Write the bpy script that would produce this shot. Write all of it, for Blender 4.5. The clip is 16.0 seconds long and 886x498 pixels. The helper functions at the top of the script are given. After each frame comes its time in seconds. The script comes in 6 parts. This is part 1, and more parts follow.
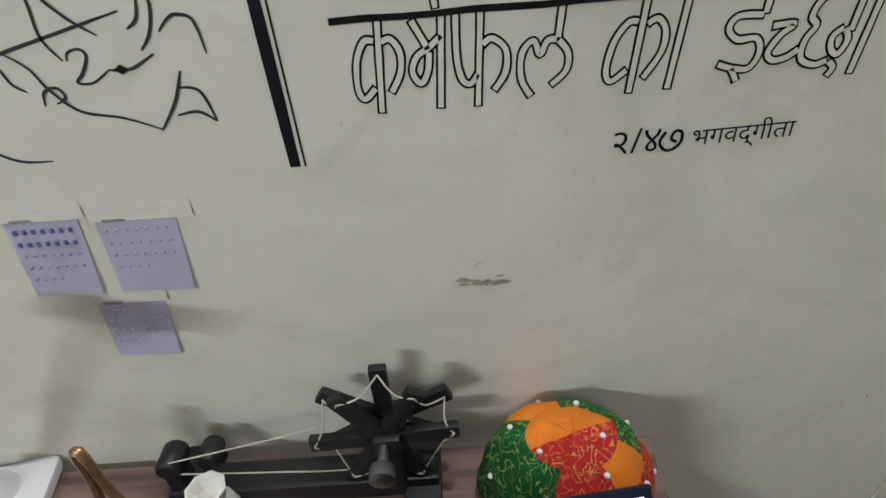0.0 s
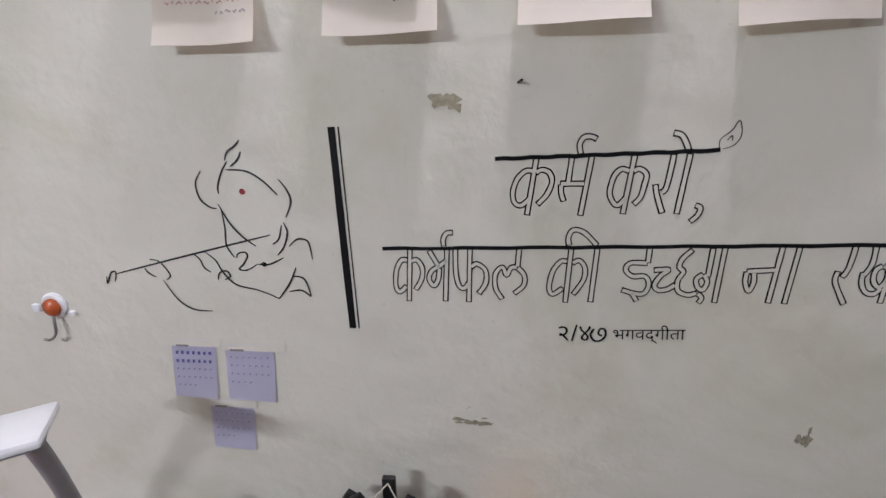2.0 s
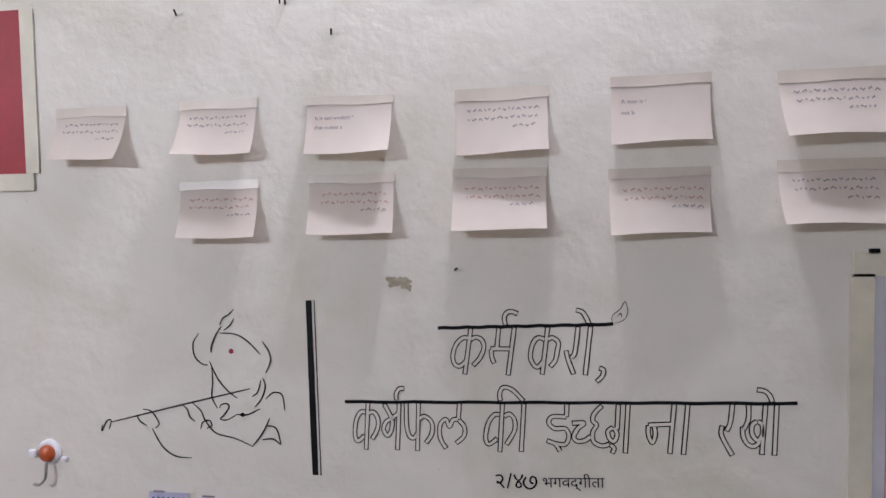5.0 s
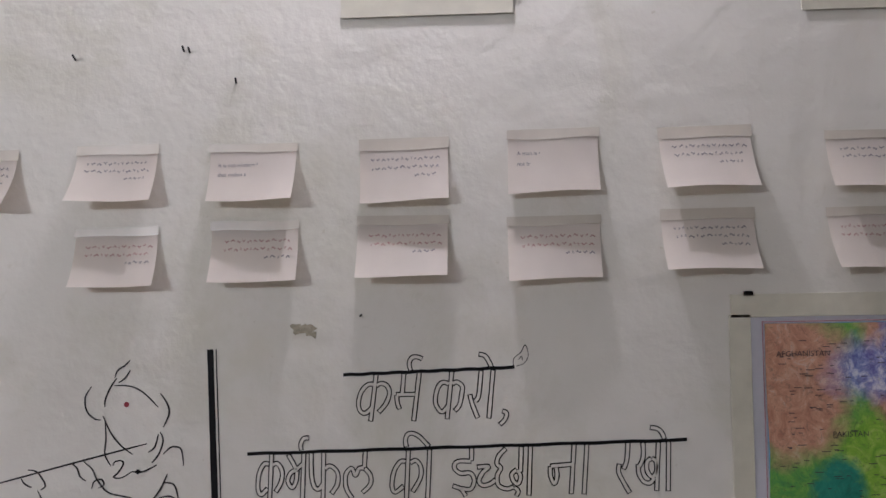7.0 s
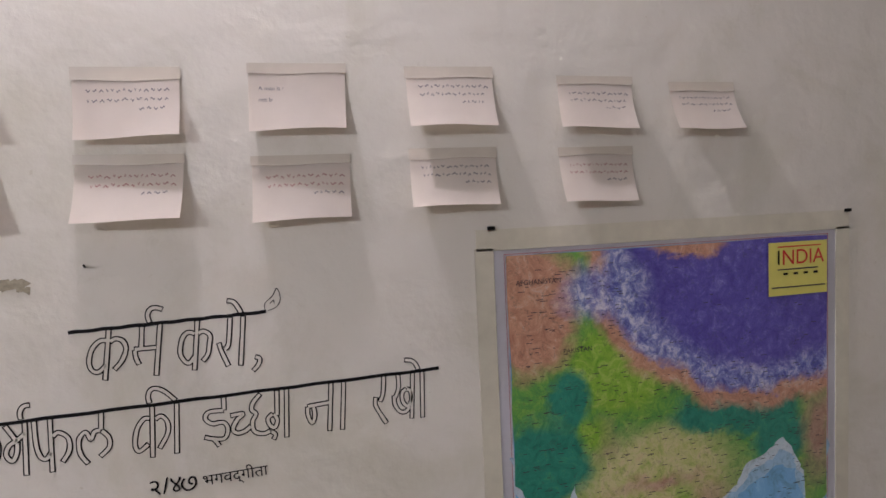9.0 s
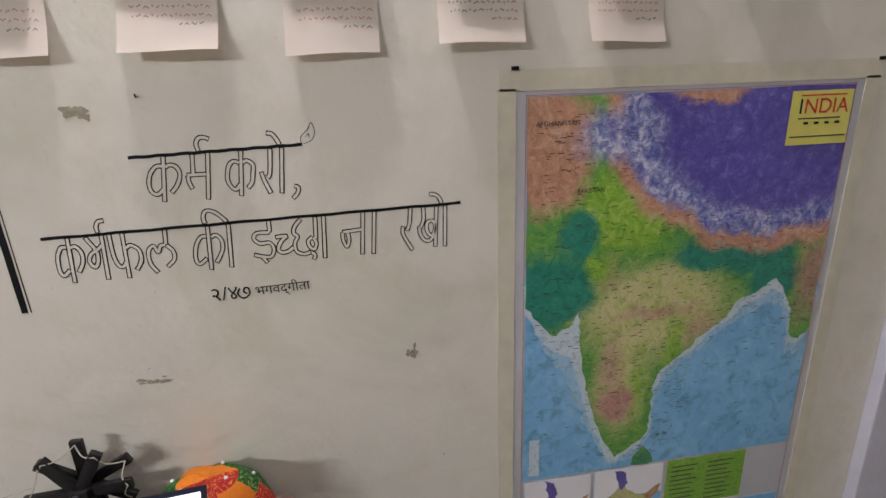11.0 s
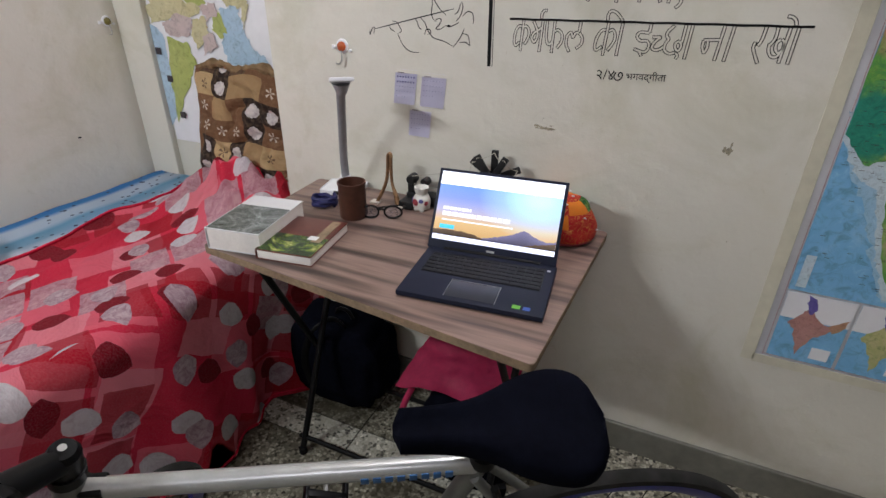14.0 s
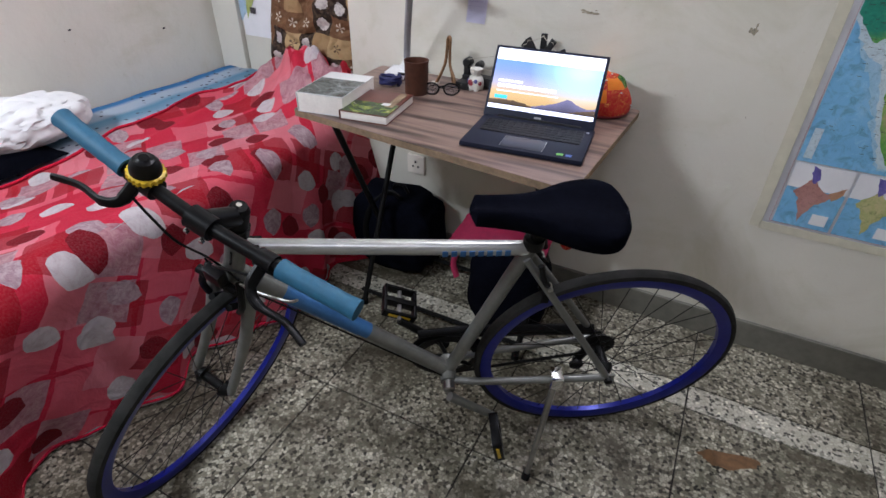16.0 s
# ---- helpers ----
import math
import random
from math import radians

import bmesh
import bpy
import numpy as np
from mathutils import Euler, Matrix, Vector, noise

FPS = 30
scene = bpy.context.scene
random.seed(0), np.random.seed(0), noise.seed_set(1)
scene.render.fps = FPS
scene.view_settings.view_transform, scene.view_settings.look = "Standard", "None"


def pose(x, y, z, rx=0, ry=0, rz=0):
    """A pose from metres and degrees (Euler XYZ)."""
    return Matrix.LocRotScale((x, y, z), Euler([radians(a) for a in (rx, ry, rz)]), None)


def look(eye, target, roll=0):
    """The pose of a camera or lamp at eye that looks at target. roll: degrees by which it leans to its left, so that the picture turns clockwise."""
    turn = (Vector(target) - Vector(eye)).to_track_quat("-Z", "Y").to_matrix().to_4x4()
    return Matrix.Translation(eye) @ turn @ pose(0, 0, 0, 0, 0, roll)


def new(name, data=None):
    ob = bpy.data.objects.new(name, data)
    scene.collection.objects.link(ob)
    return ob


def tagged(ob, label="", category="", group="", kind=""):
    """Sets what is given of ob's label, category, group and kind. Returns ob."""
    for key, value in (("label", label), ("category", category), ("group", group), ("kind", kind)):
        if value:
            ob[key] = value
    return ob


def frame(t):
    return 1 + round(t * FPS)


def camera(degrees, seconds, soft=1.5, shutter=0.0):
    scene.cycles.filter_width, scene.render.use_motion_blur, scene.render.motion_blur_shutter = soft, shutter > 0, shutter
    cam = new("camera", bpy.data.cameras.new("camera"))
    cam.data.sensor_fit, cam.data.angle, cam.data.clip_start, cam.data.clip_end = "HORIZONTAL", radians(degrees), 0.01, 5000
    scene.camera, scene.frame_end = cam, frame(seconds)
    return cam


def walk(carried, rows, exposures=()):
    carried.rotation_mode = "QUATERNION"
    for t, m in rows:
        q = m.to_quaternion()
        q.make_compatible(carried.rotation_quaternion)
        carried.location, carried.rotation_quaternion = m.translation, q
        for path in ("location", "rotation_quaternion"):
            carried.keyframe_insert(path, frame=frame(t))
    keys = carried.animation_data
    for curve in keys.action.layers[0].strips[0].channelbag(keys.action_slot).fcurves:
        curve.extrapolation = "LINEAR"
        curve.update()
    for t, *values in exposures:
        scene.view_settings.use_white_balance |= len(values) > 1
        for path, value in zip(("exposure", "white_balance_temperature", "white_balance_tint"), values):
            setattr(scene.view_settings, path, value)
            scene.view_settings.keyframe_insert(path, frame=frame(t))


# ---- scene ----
from mathutils import geometry
cam = camera(79.8, 16.0)
PATH = [
    (0, (0.123, -0.433, 1.386), (0.121, 1.2, 0.23), -3.9),
    (0.5, (0.159, -0.467, 1.432), (0.106, 1.218, 0.356), -3.5),
    (1, (0.157, -0.528, 1.445), (0.013, 1.237, 0.515), -2.7),
    (1.5, (0.18, -0.596, 1.487), (-0.039, 1.236, 0.715), -2.0),
    (2, (0.216, -0.649, 1.517), (-0.04, 1.231, 0.884), -1.9),
    (2.5, (0.251, -0.702, 1.535), (0.008, 1.216, 1.02), -1.6),
    (3, (0.275, -0.73, 1.539), (0.056, 1.209, 1.099), -1.6),
    (3.5, (0.279, -0.744, 1.541), (0.07, 1.207, 1.157), -1.7),
    (4, (0.28, -0.761, 1.566), (0.056, 1.2, 1.243), -1.6),
    (4.2, (0.284, -0.771, 1.567), (0.052, 1.197, 1.299), -1.3),
    (6.5, (0.331, -0.801, 1.577), (0.188, 1.193, 1.62), -0.7),
    (7, (0.367, -0.8, 1.59), (0.324, 1.199, 1.619), -1.3),
    (7.5, (0.386, -0.784, 1.586), (0.543, 1.21, 1.592), -2.0),
    (8, (0.46, -0.791, 1.574), (0.761, 1.186, 1.534), -2.2),
    (8.5, (0.516, -0.798, 1.563), (0.911, 1.161, 1.476), -2.4),
    (9, (0.547, -0.807, 1.553), (0.97, 1.143, 1.419), -2.7),
    (9.2, (0.552, -0.809, 1.551), (0.982, 1.137, 1.384), -2.8),
    (11.3, (0.52, -0.915, 1.505), (0.785, 0.965, 0.877), -1.4),
    (11.5, (0.491, -0.982, 1.503), (0.724, 0.902, 0.874), -0.8),
    (12, (0.451, -1.095, 1.523), (0.533, 0.806, 0.908), 0.1),
    (12.5, (0.416, -1.143, 1.525), (0.238, 0.733, 0.854), 0.1),
    (13, (0.431, -1.222, 1.486), (0.013, 0.571, 0.704), 0.3),
    (13.5, (0.468, -1.313, 1.454), (-0.11, 0.392, 0.582), 0.6),
    (14, (0.486, -1.398, 1.41), (-0.227, 0.219, 0.473), 0.7),
    (14.5, (0.508, -1.473, 1.378), (-0.291, 0.056, 0.366), 0.5),
    (15, (0.515, -1.567, 1.375), (-0.282, -0.073, 0.311), 0.7),
    (15.2, (0.52, -1.617, 1.368), (-0.273, -0.131, 0.29), 0.7),
    (15.5, (0.531, -1.679, 1.345), (-0.245, -0.188, 0.262), 0.9),
    (15.6, (0.537, -1.69, 1.352), (-0.233, -0.208, 0.252), 1.0),
    (16, (0.554, -1.732, 1.346), (-0.186, -0.261, 0.211), 1.2),
]
EXPOSURES = [
    (0.0, -0.38, 5800, 13), (1.5, -0.33, 5660, 21), (2.5, -0.28, 5660, 24), (3.5, -0.53, 5720, 28), (4.0, -0.20, 5610, 28), (6.5, -0.70, 5650, 26), (7.0, -0.74, 5700, 26), (8.0, -0.79, 5950, 28),
    (9.0, -0.43, 6000, 30), (11.5, -0.24, 6130, 22), (13.0, -0.38, 6120, 20), (14.0, -0.22, 5880, 20), (15.0, -0.12, 5740, 21), (16.0, 0.0, 5600, 21),
]
walk(cam, [(t, look(eye, target, roll)) for t, eye, target, roll in PATH], EXPOSURES)

# ---- world and lights ----
world = bpy.data.worlds.new("world")
scene.world = world
world.use_nodes = True
world.node_tree.nodes["Background"].inputs[0].default_value = (0.9, 0.95, 1.0, 1)
world.node_tree.nodes["Background"].inputs[1].default_value = 0.02


def area_lamp(name, m, sx, sy, watts, colour):
    d = bpy.data.lights.new(name, "AREA")
    d.shape, d.size, d.size_y, d.energy, d.color = "RECTANGLE", sx, sy, watts, colour
    ob = new(name, d)
    ob.matrix_world = m
    return ob


TUBE_W, FILL_W, BULB_W = 62.0, 11.0, 42.0
# tube light on the west wall, past the foot of the bed
area_lamp("tube_lamp", look((-1.55, -2.15, 2.35), (-1.0, -0.65, 0.6)), 1.15, 0.05, TUBE_W, (0.96, 1.0, 0.90))
# assumed fill light added under the ceiling behind the camera, for floor and bedspread
area_lamp("assumed_ceiling_fill", look((0.75, -2.70, 2.84), (0.45, -2.3, 0.0)), 1.2, 0.12, FILL_W, (1.0, 0.98, 0.95))
# bare bulb high on the north wall
bulb_data = bpy.data.lights.new("wall_bulb", "POINT")
bulb_data.energy, bulb_data.color, bulb_data.shadow_soft_size = BULB_W, (1.0, 0.965, 0.92), 0.03
new("wall_bulb", bulb_data).location = (0.32, -0.15, 2.62)

# ---- materials ----


class Nodes:
    """Short hand for building a node material."""

    def __init__(self, name):
        self.mat = bpy.data.materials.new(name)
        self.mat.use_nodes = True
        self.tree = self.mat.node_tree
        self.bsdf = self.tree.nodes["Principled BSDF"]

    def add(self, kind, **values):
        n = self.tree.nodes.new(kind)
        for key, v in values.items():
            n.inputs[key.replace("_", " ")].default_value = v
        return n

    def link(self, a, b):
        self.tree.links.new(a, b)

    def coords(self, space="Object", scale=(1, 1, 1), turn=(0, 0, 0)):
        c = self.tree.nodes.new("ShaderNodeTexCoord")
        m = self.tree.nodes.new("ShaderNodeMapping")
        m.inputs["Scale"].default_value = scale
        m.inputs["Rotation"].default_value = turn
        self.link(c.outputs[space], m.inputs[0])
        return m.outputs[0]

    def place(self, scale=(1, 1, 1)):
        c = self.tree.nodes.new("ShaderNodeNewGeometry")
        m = self.tree.nodes.new("ShaderNodeMapping")
        m.inputs["Scale"].default_value = scale
        self.link(c.outputs["Position"], m.inputs[0])
        return m.outputs[0]

    def noise(self, where, scale, detail=4, rough=0.6, distort=0.0):
        n = self.add("ShaderNodeTexNoise", Scale=scale, Detail=detail, Roughness=rough, Distortion=distort)
        self.link(where, n.inputs["Vector"])
        return n.outputs["Fac"]

    def voronoi(self, where, scale, feature="F1", rand=1.0):
        n = self.add("ShaderNodeTexVoronoi", Scale=scale, Randomness=rand)
        n.feature = feature
        self.link(where, n.inputs["Vector"])
        return n

    def ramp(self, fac, stops, mode="LINEAR"):
        n = self.tree.nodes.new("ShaderNodeValToRGB")
        r = n.color_ramp
        r.interpolation = mode
        while len(r.elements) < len(stops):
            r.elements.new(0.5)
        for e, (p, c) in zip(r.elements, stops):
            e.position, e.color = p, (*c, 1) if len(c) == 3 else c
        self.link(fac, n.inputs[0])
        return n.outputs[0]

    def mix(self, fac, a, b, mode="MIX"):
        n = self.tree.nodes.new("ShaderNodeMix")
        n.data_type, n.blend_type = "RGBA", mode
        for sock, v in ((n.inputs[0], fac), (n.inputs[6], a), (n.inputs[7], b)):
            if isinstance(v, (int, float)):
                sock.default_value = v
            elif isinstance(v, tuple):
                sock.default_value = (*v, 1)
            else:
                self.link(v, sock)
        return n.outputs[2]

    def math(self, op, a, b=0.0):
        n = self.tree.nodes.new("ShaderNodeMath")
        n.operation = op
        for sock, v in ((n.inputs[0], a), (n.inputs[1], b)):
            if isinstance(v, (int, float)):
                sock.default_value = v
            else:
                self.link(v, sock)
        return n.outputs[0]

    def colour(self, c):
        if isinstance(c, tuple):
            self.bsdf.inputs["Base Color"].default_value = (*c, 1)
        else:
            self.link(c, self.bsdf.inputs["Base Color"])

    def surface(self, rough=0.5, metal=0.0, spec=0.5):
        self.bsdf.inputs["Roughness"].default_value = rough
        self.bsdf.inputs["Metallic"].default_value = metal
        self.bsdf.inputs["Specular IOR Level"].default_value = spec

    def bump(self, height, strength=0.3, distance=0.002):
        n = self.add("ShaderNodeBump", Strength=strength, Distance=distance)
        self.link(height, n.inputs["Height"])
        self.link(n.outputs[0], self.bsdf.inputs["Normal"])


def plain(name, c, rough=0.5, metal=0.0, vary=0.12, scale=40.0, bump=0.1, spec=0.5):
    """A worn plain surface: a base colour with mottling at two scales and fine relief."""
    n = Nodes(name)
    where = n.coords()
    small, large = n.noise(where, scale), n.noise(where, scale * 0.15, 3)
    dark = tuple(v * (1 - 2 * vary) for v in c)
    light = tuple(min(1, v * (1 + vary)) for v in c)
    n.colour(n.ramp(n.mix(0.5, small, large), [(0.3, dark), (0.7, light)]))
    n.surface(rough, metal, spec)
    n.bump(small, bump, 0.001)
    return n.mat


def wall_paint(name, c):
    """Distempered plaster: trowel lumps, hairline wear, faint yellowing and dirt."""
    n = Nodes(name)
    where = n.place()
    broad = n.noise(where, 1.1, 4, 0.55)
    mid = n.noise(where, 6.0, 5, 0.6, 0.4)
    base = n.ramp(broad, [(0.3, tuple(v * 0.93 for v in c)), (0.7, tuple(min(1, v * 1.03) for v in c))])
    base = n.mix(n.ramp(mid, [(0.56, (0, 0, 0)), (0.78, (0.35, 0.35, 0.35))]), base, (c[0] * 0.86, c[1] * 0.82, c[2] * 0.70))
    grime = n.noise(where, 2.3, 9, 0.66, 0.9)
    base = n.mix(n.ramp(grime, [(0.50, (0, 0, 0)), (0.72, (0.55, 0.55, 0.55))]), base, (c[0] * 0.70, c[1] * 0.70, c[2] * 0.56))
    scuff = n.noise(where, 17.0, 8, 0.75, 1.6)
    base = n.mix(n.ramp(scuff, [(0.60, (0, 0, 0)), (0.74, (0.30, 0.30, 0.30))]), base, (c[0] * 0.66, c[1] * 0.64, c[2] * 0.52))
    specks = n.ramp(n.noise(where, 75.0, 2, 0.5), [(0.72, (0, 0, 0)), (0.76, (0.4, 0.4, 0.4))])
    base = n.mix(specks, base, (c[0] * 0.7, c[1] * 0.66, c[2] * 0.55))
    n.colour(base)
    n.surface(0.62, 0.0, 0.35)
    lumps = n.math("ADD", n.math("MULTIPLY", n.noise(where, 14.0, 3, 0.45, 0.25), 1.0), n.math("MULTIPLY", n.noise(where, 60.0, 3, 0.6), 0.22))
    n.bump(lumps, 0.6, 0.0062)
    return n.mat


WALL = wall_paint("wall_distemper", (0.71, 0.685, 0.605))
# unseen walls coloured darker than WALL, to cut bounce and deepen the shade
UNSEEN_DARK_WALL = wall_paint("darkened_unseen_wall", (0.38, 0.35, 0.29))
CEIL = plain("ceiling_white", (0.75, 0.74, 0.70), 0.8)
INK = plain("black_wall_paint", (0.006, 0.006, 0.007), 0.6, vary=0.3, spec=0.2)
THIN_INK = plain("brushed_black_line", (0.02, 0.02, 0.02), 0.6, vary=0.4, scale=120)
RED_INK = plain("red_ink", (0.30, 0.035, 0.05), 0.6)
GREY_INK = plain("grey_pen_ink", (0.26, 0.24, 0.25), 0.7)
DARK_INK = plain("dark_pen_ink", (0.24, 0.22, 0.23), 0.7)
PINK_INK = plain("faded_red_pen_ink", (0.52, 0.27, 0.24), 0.7)
BLUE_INK = plain("blue_pen_ink", (0.13, 0.13, 0.35), 0.7)
CARD = plain("cream_card", (0.86, 0.795, 0.715), 0.75, vary=0.04, scale=14)
TAPE = plain("matt_sticky_tape", (0.56, 0.51, 0.42), 0.35, vary=0.06, scale=30)
OLD_TAPE = plain("yellowed_sticky_tape", (0.655, 0.625, 0.50), 0.32, vary=0.08, scale=30)
LILAC = plain("lilac_paper", (0.74, 0.72, 0.86), 0.7, vary=0.05, scale=12)
BLACK = plain("black_plastic", (0.004, 0.004, 0.0045), 0.36, vary=0.2, spec=0.18)
RUBBER = plain("black_rubber", (0.0065, 0.0065, 0.007), 0.75, vary=0.25, spec=0.12)
DARK_METAL = plain("black_painted_steel", (0.006, 0.006, 0.006), 0.42, vary=0.3, spec=0.18)
STEEL = plain("dull_steel", (0.45, 0.45, 0.44), 0.32, 1.0, vary=0.2)
CHROME = plain("bright_chrome", (0.72, 0.72, 0.72), 0.12, 1.0, vary=0.08)
WHITE_PLASTIC = plain("white_plastic", (0.80, 0.80, 0.82), 0.3, vary=0.03)
GREY_PLASTIC = plain("grey_plastic", (0.34, 0.34, 0.36), 0.4, vary=0.08)
PAGES = plain("book_pages", (0.82, 0.79, 0.74), 0.85, vary=0.06, scale=200)
SCAR = plain("bare_plaster_scar", (0.38, 0.34, 0.245), 0.9, vary=0.3, scale=150)
BLACK_CLOTH = plain("black_cloth", (0.0035, 0.004, 0.008), 0.95, vary=0.3, scale=90, bump=0.3, spec=0.03)
PINK_CLOTH = plain("pink_nylon", (0.62, 0.045, 0.14), 0.55, vary=0.12, scale=60, bump=0.4)
WHITE_CLOTH = plain("white_cotton", (0.76, 0.75, 0.76), 0.85, vary=0.05, scale=30, bump=0.3)
SKIRT = plain("grey_cement_skirting", (0.17, 0.165, 0.135), 0.55, vary=0.2, scale=25)
LAVENDER = plain("lavender_white_paint", (0.62, 0.62, 0.72), 0.4, vary=0.05)


def wood_top():
    """Laminated table top: brown planks with dark streaks along its length."""
    n = Nodes("brown_streaked_laminate")
    where = n.coords("Object", (1.2, 16, 1))
    streak = n.noise(where, 1.3, 3, 0.5)
    grain = n.noise(n.coords("Object", (8, 260, 1)), 1.0, 4)
    c = n.ramp(streak, [(0.31, (0.040, 0.026, 0.022)), (0.41, (0.145, 0.092, 0.073)), (0.50, (0.26, 0.175, 0.14)), (0.58, (0.215, 0.142, 0.113)), (0.69, (0.060, 0.038, 0.031))])
    c = n.mix(n.ramp(grain, [(0.35, (0, 0, 0)), (0.75, (0.35, 0.35, 0.35))]), c, (0.09, 0.06, 0.05))
    n.colour(c)
    n.surface(0.4, 0, 0.5)
    n.bump(grain, 0.08, 0.001)
    return n.mat


WOOD = wood_top()
EDGE_WOOD = plain("raw_board_edge", (0.27, 0.19, 0.115), 0.8, vary=0.25, scale=80)


def terrazzo(name, base, chips, dark, soil):
    """Ground terrazzo: small pale and dark marble chips in cement, with scuffs and ground-in soil."""
    n = Nodes(name)
    where = n.place()
    wavy = n.tree.nodes.new("ShaderNodeVectorMath")
    wavy.operation = "ADD"
    jog = n.add("ShaderNodeTexNoise", Scale=70.0, Detail=2.0)
    n.link(where, jog.inputs["Vector"])
    small = n.tree.nodes.new("ShaderNodeVectorMath")
    small.operation = "SCALE"
    small.inputs["Scale"].default_value = .010
    n.link(jog.outputs["Color"], small.inputs[0])
    n.link(where, wavy.inputs[0])
    n.link(small.outputs[0], wavy.inputs[1])
    at = wavy.outputs[0]
    v = n.voronoi(at, 105.0)
    mid = tuple(.5 * p + .5 * q for p, q in zip(base, chips))
    c = n.ramp(n.math("FRACT", n.math("MULTIPLY", v.outputs["Color"], 3.7)), [(0.0, dark), (0.16, tuple(.5 * p + .5 * q for p, q in zip(base, dark))), (0.28, base), (0.56, mid), (0.74, chips), (0.93, tuple(min(1, q * 1.35) for q in chips))], "CONSTANT")
    edge = n.voronoi(at, 105.0, "DISTANCE_TO_EDGE")
    c = n.mix(n.ramp(edge.outputs["Distance"], [(0.02, (.8, .8, .8)), (0.12, (0, 0, 0))]), c, tuple(.75 * q for q in base))
    big = n.voronoi(at, 44.0)
    c = n.mix(n.math("MULTIPLY", n.ramp(big.outputs["Distance"], [(0.20, (0.7, 0.7, 0.7)), (0.30, (0, 0, 0))]), n.math("GREATER_THAN", big.outputs["Color"], .5)), c, chips)
    stain = n.noise(where, 3.0, 7, 0.68, 0.7)
    c = n.mix(n.ramp(stain, [(0.36, (soil,) * 3), (0.58, (0, 0, 0))]), c, tuple(q * k for q, k in zip(base, (.26, .24, .20))))
    scuff = n.noise(n.place((3.0, 11.0, 1.0)), 2.6, 6, 0.7, 0.6)
    c = n.mix(n.ramp(scuff, [(0.54, (0, 0, 0)), (0.70, (soil * .7,) * 3)]), c, tuple(q * k for q, k in zip(base, (.42, .38, .32))))
    n.colour(c)
    n.surface(0.45, 0, 0.35)
    n.bump(n.noise(where, 120.0, 2), 0.15, 0.001)
    return n.mat


FLOOR = terrazzo("grey_terrazzo", (0.20, 0.185, 0.135), (0.46, 0.435, 0.345), (0.018, 0.016, 0.012), .9)
PALE_FLOOR = terrazzo("pale_terrazzo", (0.50, 0.48, 0.39), (0.64, 0.62, 0.53), (0.05, 0.05, 0.045), .35)
JOINT = plain("dark_cement_joint", (0.03, 0.027, 0.022), 0.9)


